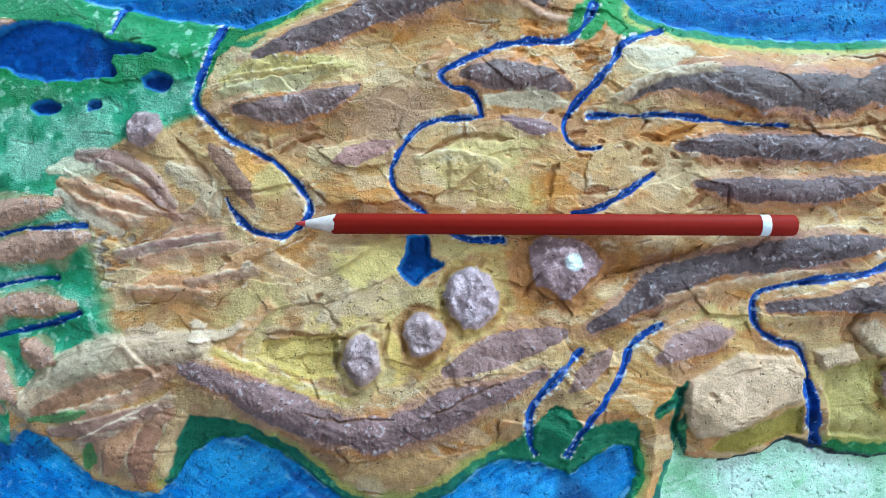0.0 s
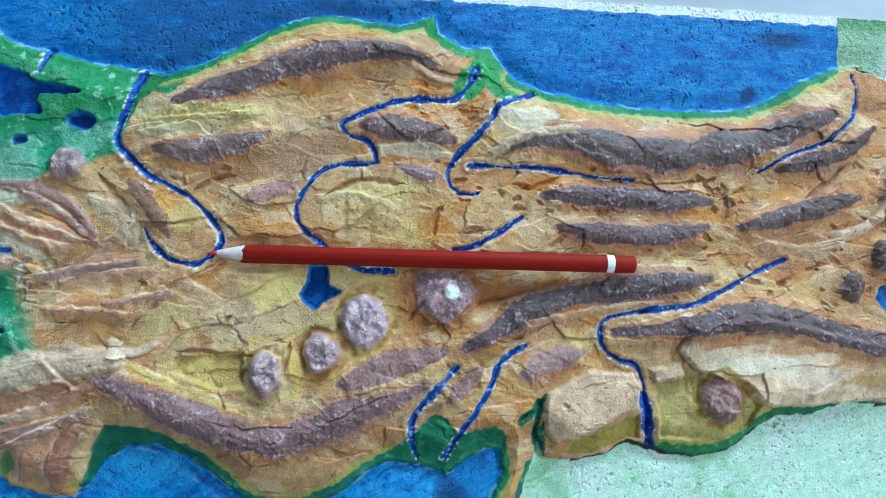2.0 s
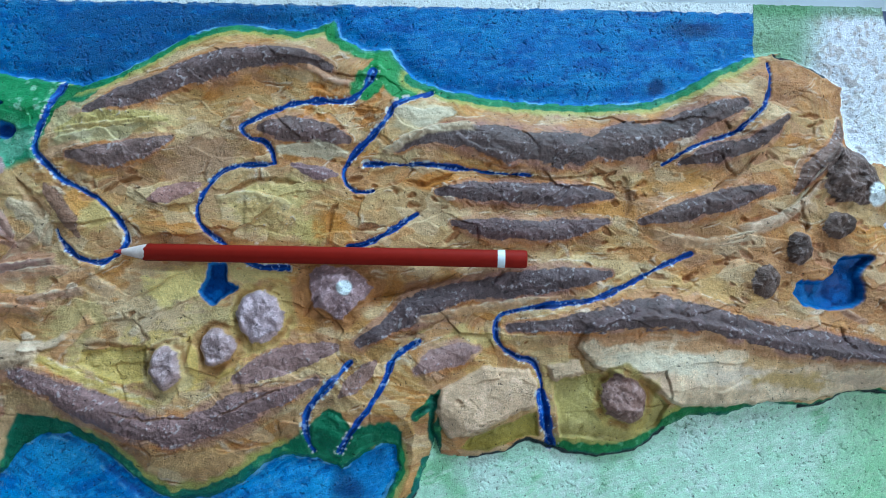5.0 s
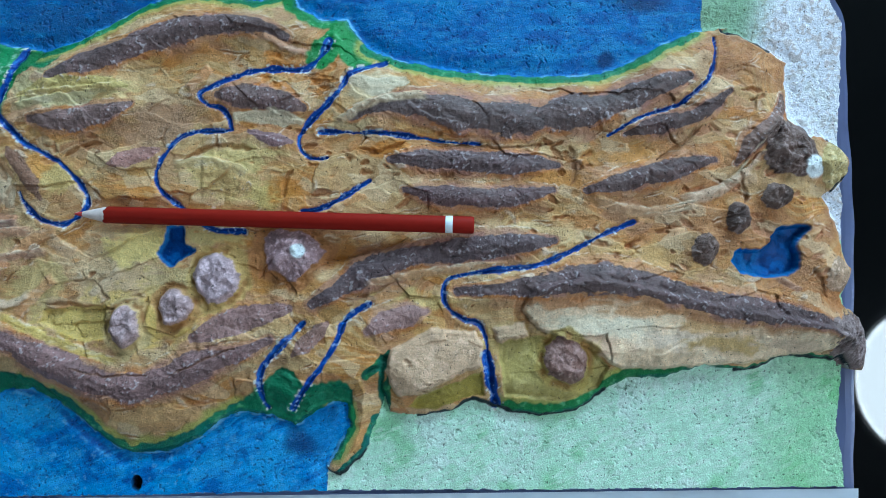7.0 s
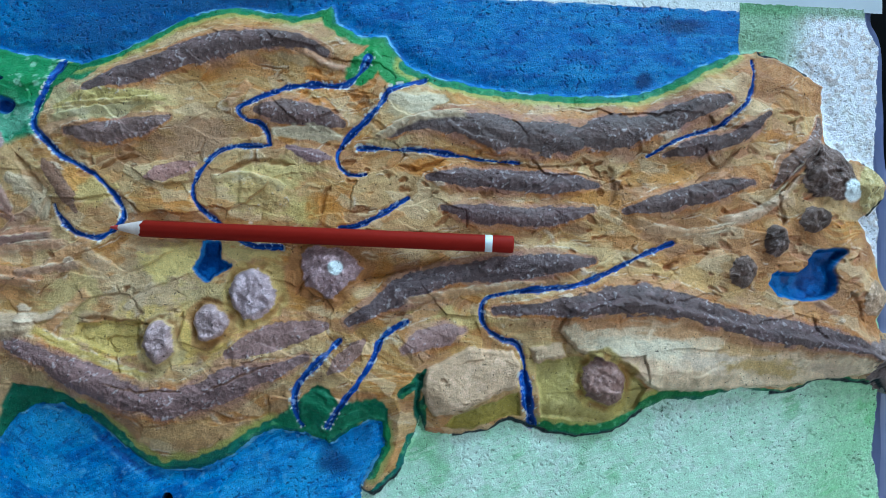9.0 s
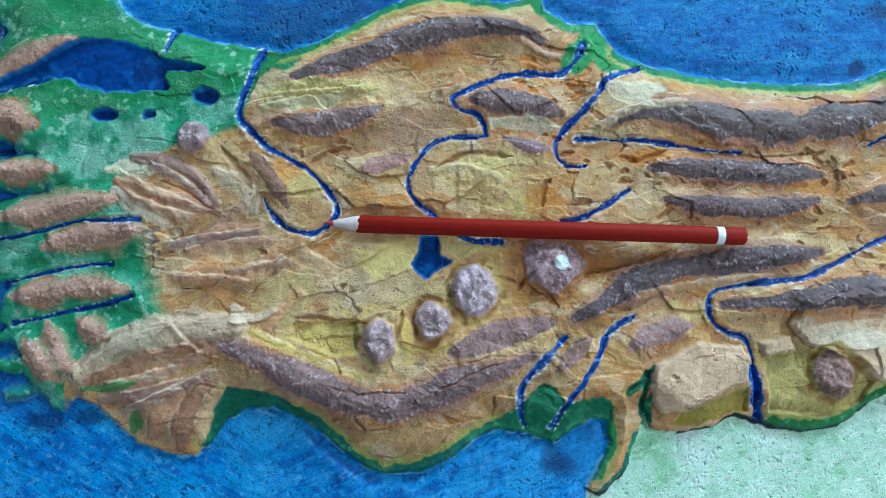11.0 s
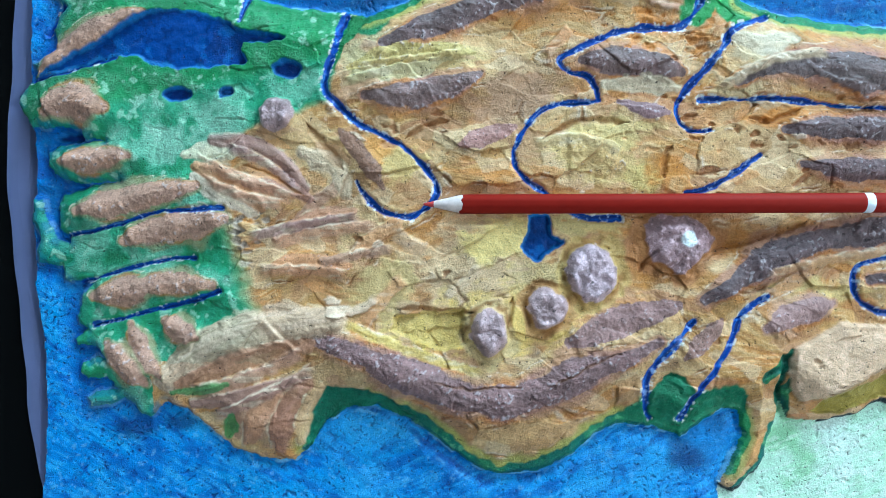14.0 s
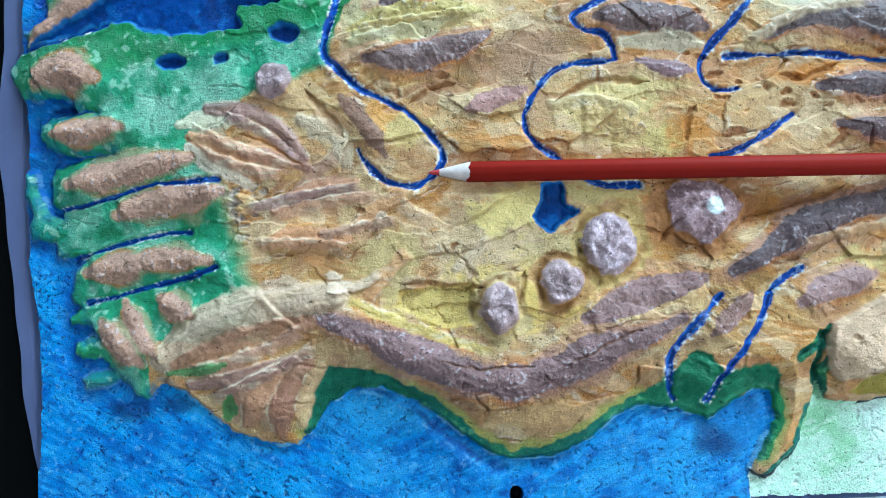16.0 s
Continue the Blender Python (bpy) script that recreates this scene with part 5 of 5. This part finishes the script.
TRAY_EAST = [(341, 118), (341.3, 112.5), (345.2, 102), (346.4, 65), (348.4, 33), (349.2, -8), (349, -70), (348.8, -111), (348.5, -131)]


def rail(line, y):
    for (x0, y0), (x1, y1) in zip(line, line[1:]):
        if y0 >= y >= y1:
            return x0 + (x1 - x0) * (y0 - y) / (y0 - y1)
    return line[-1][0] if y < line[-1][1] else line[0][0]


def build_tray():
    root = thing("tray", "thin grey-blue plastic sheet tray with curled-up rims under the map", "tray")
    ys = [122 - 2.0 * k for k in range(127)]
    floor_bm = box(-0.146, -0.131, -0.0115, 0.336, 0.122, -0.0090)
    part("tray_floor", floor_bm, M_TRAY, root)
    for name, line, out in (("rim", rounded(TRAY_WEST, 4), -1), ("rim", rounded(TRAY_EAST, 4), 1)):
        bm = bmesh.new()
        prof = [(-14, -9.2), (-11, -8.0), (-8.0, -6.4), (-4.0, -5.4), (-1.2, -5.0), (0, -4.9)] if out < 0 else [(-14, -9.2), (-10, -8.0), (-7.5, -5.2), (-4.0, -4.4), (-1.2, -4.2), (0, -4.3)]
        rows = []
        for y in ys:
            x = rail(line, y)
            wob = 0.25 * math.sin(y * 0.21) + 0.2 * math.sin(y * 0.083 + 1)
            rows.append([bm.verts.new(((x + out * (o + wob)) / 1000, y / 1000, z / 1000)) for o, z in prof])
        for a, b in zip(rows, rows[1:]):
            for k in range(len(prof) - 1):
                bm.faces.new((a[k], a[k + 1], b[k + 1], b[k]) if out > 0 else (a[k], b[k], b[k + 1], a[k + 1]))
        bmesh.ops.solidify(bm, geom=bm.faces[:], thickness=0.0007)
        part(name, bm, M_TRAY, root, "curled rim")


build_tray()


def sheet_of_paper(name, label, corners, z, curl):
    bm = bmesh.new()
    (x0, y0), (x1, y1), (x2, y2), (x3, y3) = corners
    nx_, ny_ = 40, 12
    g = []
    for j in range(ny_ + 1):
        v = j / ny_
        row = []
        for i in range(nx_ + 1):
            u = i / nx_
            x = (x0 * (1 - u) + x1 * u) * (1 - v) + (x3 * (1 - u) + x2 * u) * v
            y = (y0 * (1 - u) + y1 * u) * (1 - v) + (y3 * (1 - u) + y2 * u) * v
            row.append(bm.verts.new((x / 1000, y / 1000, (z + curl * math.sin(u * 7 + v * 2) * 0.4) / 1000)))
        g.append(row)
    for j in range(ny_):
        for i in range(nx_):
            bm.faces.new((g[j][i], g[j][i + 1], g[j + 1][i + 1], g[j + 1][i]))
    bmesh.ops.solidify(bm, geom=bm.faces[:], thickness=0.0003)
    return tagged(part(name, bm, M_PAPER, None, label), category="paper")


sheet_of_paper("paper_sheet", "white smooth paper sheet lying along the board's upper edge", [(-170, 118.8), (343.6, 116.4), (343.6, 320), (-170, 320)], -0.6, 0.5)
sheet_of_paper("paper_sheet", "white smooth paper sheet lying along the board's lower edge", [(-140, -330), (348.6, -330), (348.6, -109.6), (-140, -131.0)], -0.9, 0.5)


def build_table():
    root = thing("table", "glossy black glass-topped table with a few dust specks", "table", (0, 0, 0))
    part("tabletop", box(-0.75, -0.55, TABLE - 0.012, 0.95, 0.55, TABLE, 0.002), M_GLASS, root, "glossy black glass top")
    for x in (-0.68, 0.88):
        for y in (-0.48, 0.48):
            part("leg", box(x - 0.025, y - 0.025, FLOOR, x + 0.025, y + 0.025, TABLE - 0.012, 0.003), M_LEG, root)


build_table()


# ---- the room ----
def wall(name, *b):
    tagged(part(name, box(*b), M_WALL), "plain off-white painted wall", "wall", kind="structure")


X0, X1, Y0, Y1, TH = -2.2, 3.2, -2.4, 2.5, 0.15
tagged(part("floor", box(X0 - TH, Y0 - TH, FLOOR - 0.1, X1 + TH, Y1 + TH, FLOOR), M_FLOOR), "brown wooden floor", "floor", kind="structure")
tagged(part("ceiling", box(X0 - TH, Y0 - TH, CEILING, X1 + TH, Y1 + TH, CEILING + 0.1), M_CEIL), "plain ceiling in a shaded grey", "ceiling", kind="structure")
wall("wall_west", X0 - TH, Y0, FLOOR, X0, Y1, CEILING)
wall("wall_east", X1, Y0, FLOOR, X1 + TH, Y1, CEILING)
wall("wall_south", X0 - TH, Y0 - TH, FLOOR, X1 + TH, Y0, CEILING)
WX0, WX1, WZ0, WZ1 = 0.0, 2.0, 0.4, 1.65
wall("wall_north_1", X0 - TH, Y1, FLOOR, WX0, Y1 + TH, CEILING)
wall("wall_north_2", WX1, Y1, FLOOR, X1 + TH, Y1 + TH, CEILING)
wall("wall_north_3", WX0, Y1, FLOOR, WX1, Y1 + TH, WZ0)
wall("wall_north_4", WX0, Y1, WZ1, WX1, Y1 + TH, CEILING)
win = thing("window_1", "white-framed window", "window", kind="structure")
for b in ((WX0, Y1 + 0.05, WZ0, WX0 + 0.06, Y1 + 0.1, WZ1), (WX1 - 0.06, Y1 + 0.05, WZ0, WX1, Y1 + 0.1, WZ1), (WX0 + 0.06, Y1 + 0.05, WZ0, WX1 - 0.06, Y1 + 0.1, WZ0 + 0.06), (WX0 + 0.06, Y1 + 0.05, WZ1 - 0.06, WX1 - 0.06, Y1 + 0.1, WZ1), ((WX0 + WX1) / 2 - 0.03, Y1 + 0.05, WZ0 + 0.06, (WX0 + WX1) / 2 + 0.03, Y1 + 0.1, WZ1 - 0.06)):
    part("window_frame", box(*b, 0.004), M_FRAME, win)

lamp = thing("ceiling_lamp", "round white glowing ceiling lamp", "lamp", (*LAMP_XY, CEILING))
part("diffuser", lathe([(0, -0.055), (0.14, -0.05), (0.21, -0.035), (0.23, -0.015), (0.23, -0.004)], 64), M_LAMP, lamp, "glowing white diffuser", True)
part("base", lathe([(0.238, -0.02), (0.24, -0.018), (0.24, 0.0), (0, 0.0)], 64), M_FRAME, lamp, smooth=False)
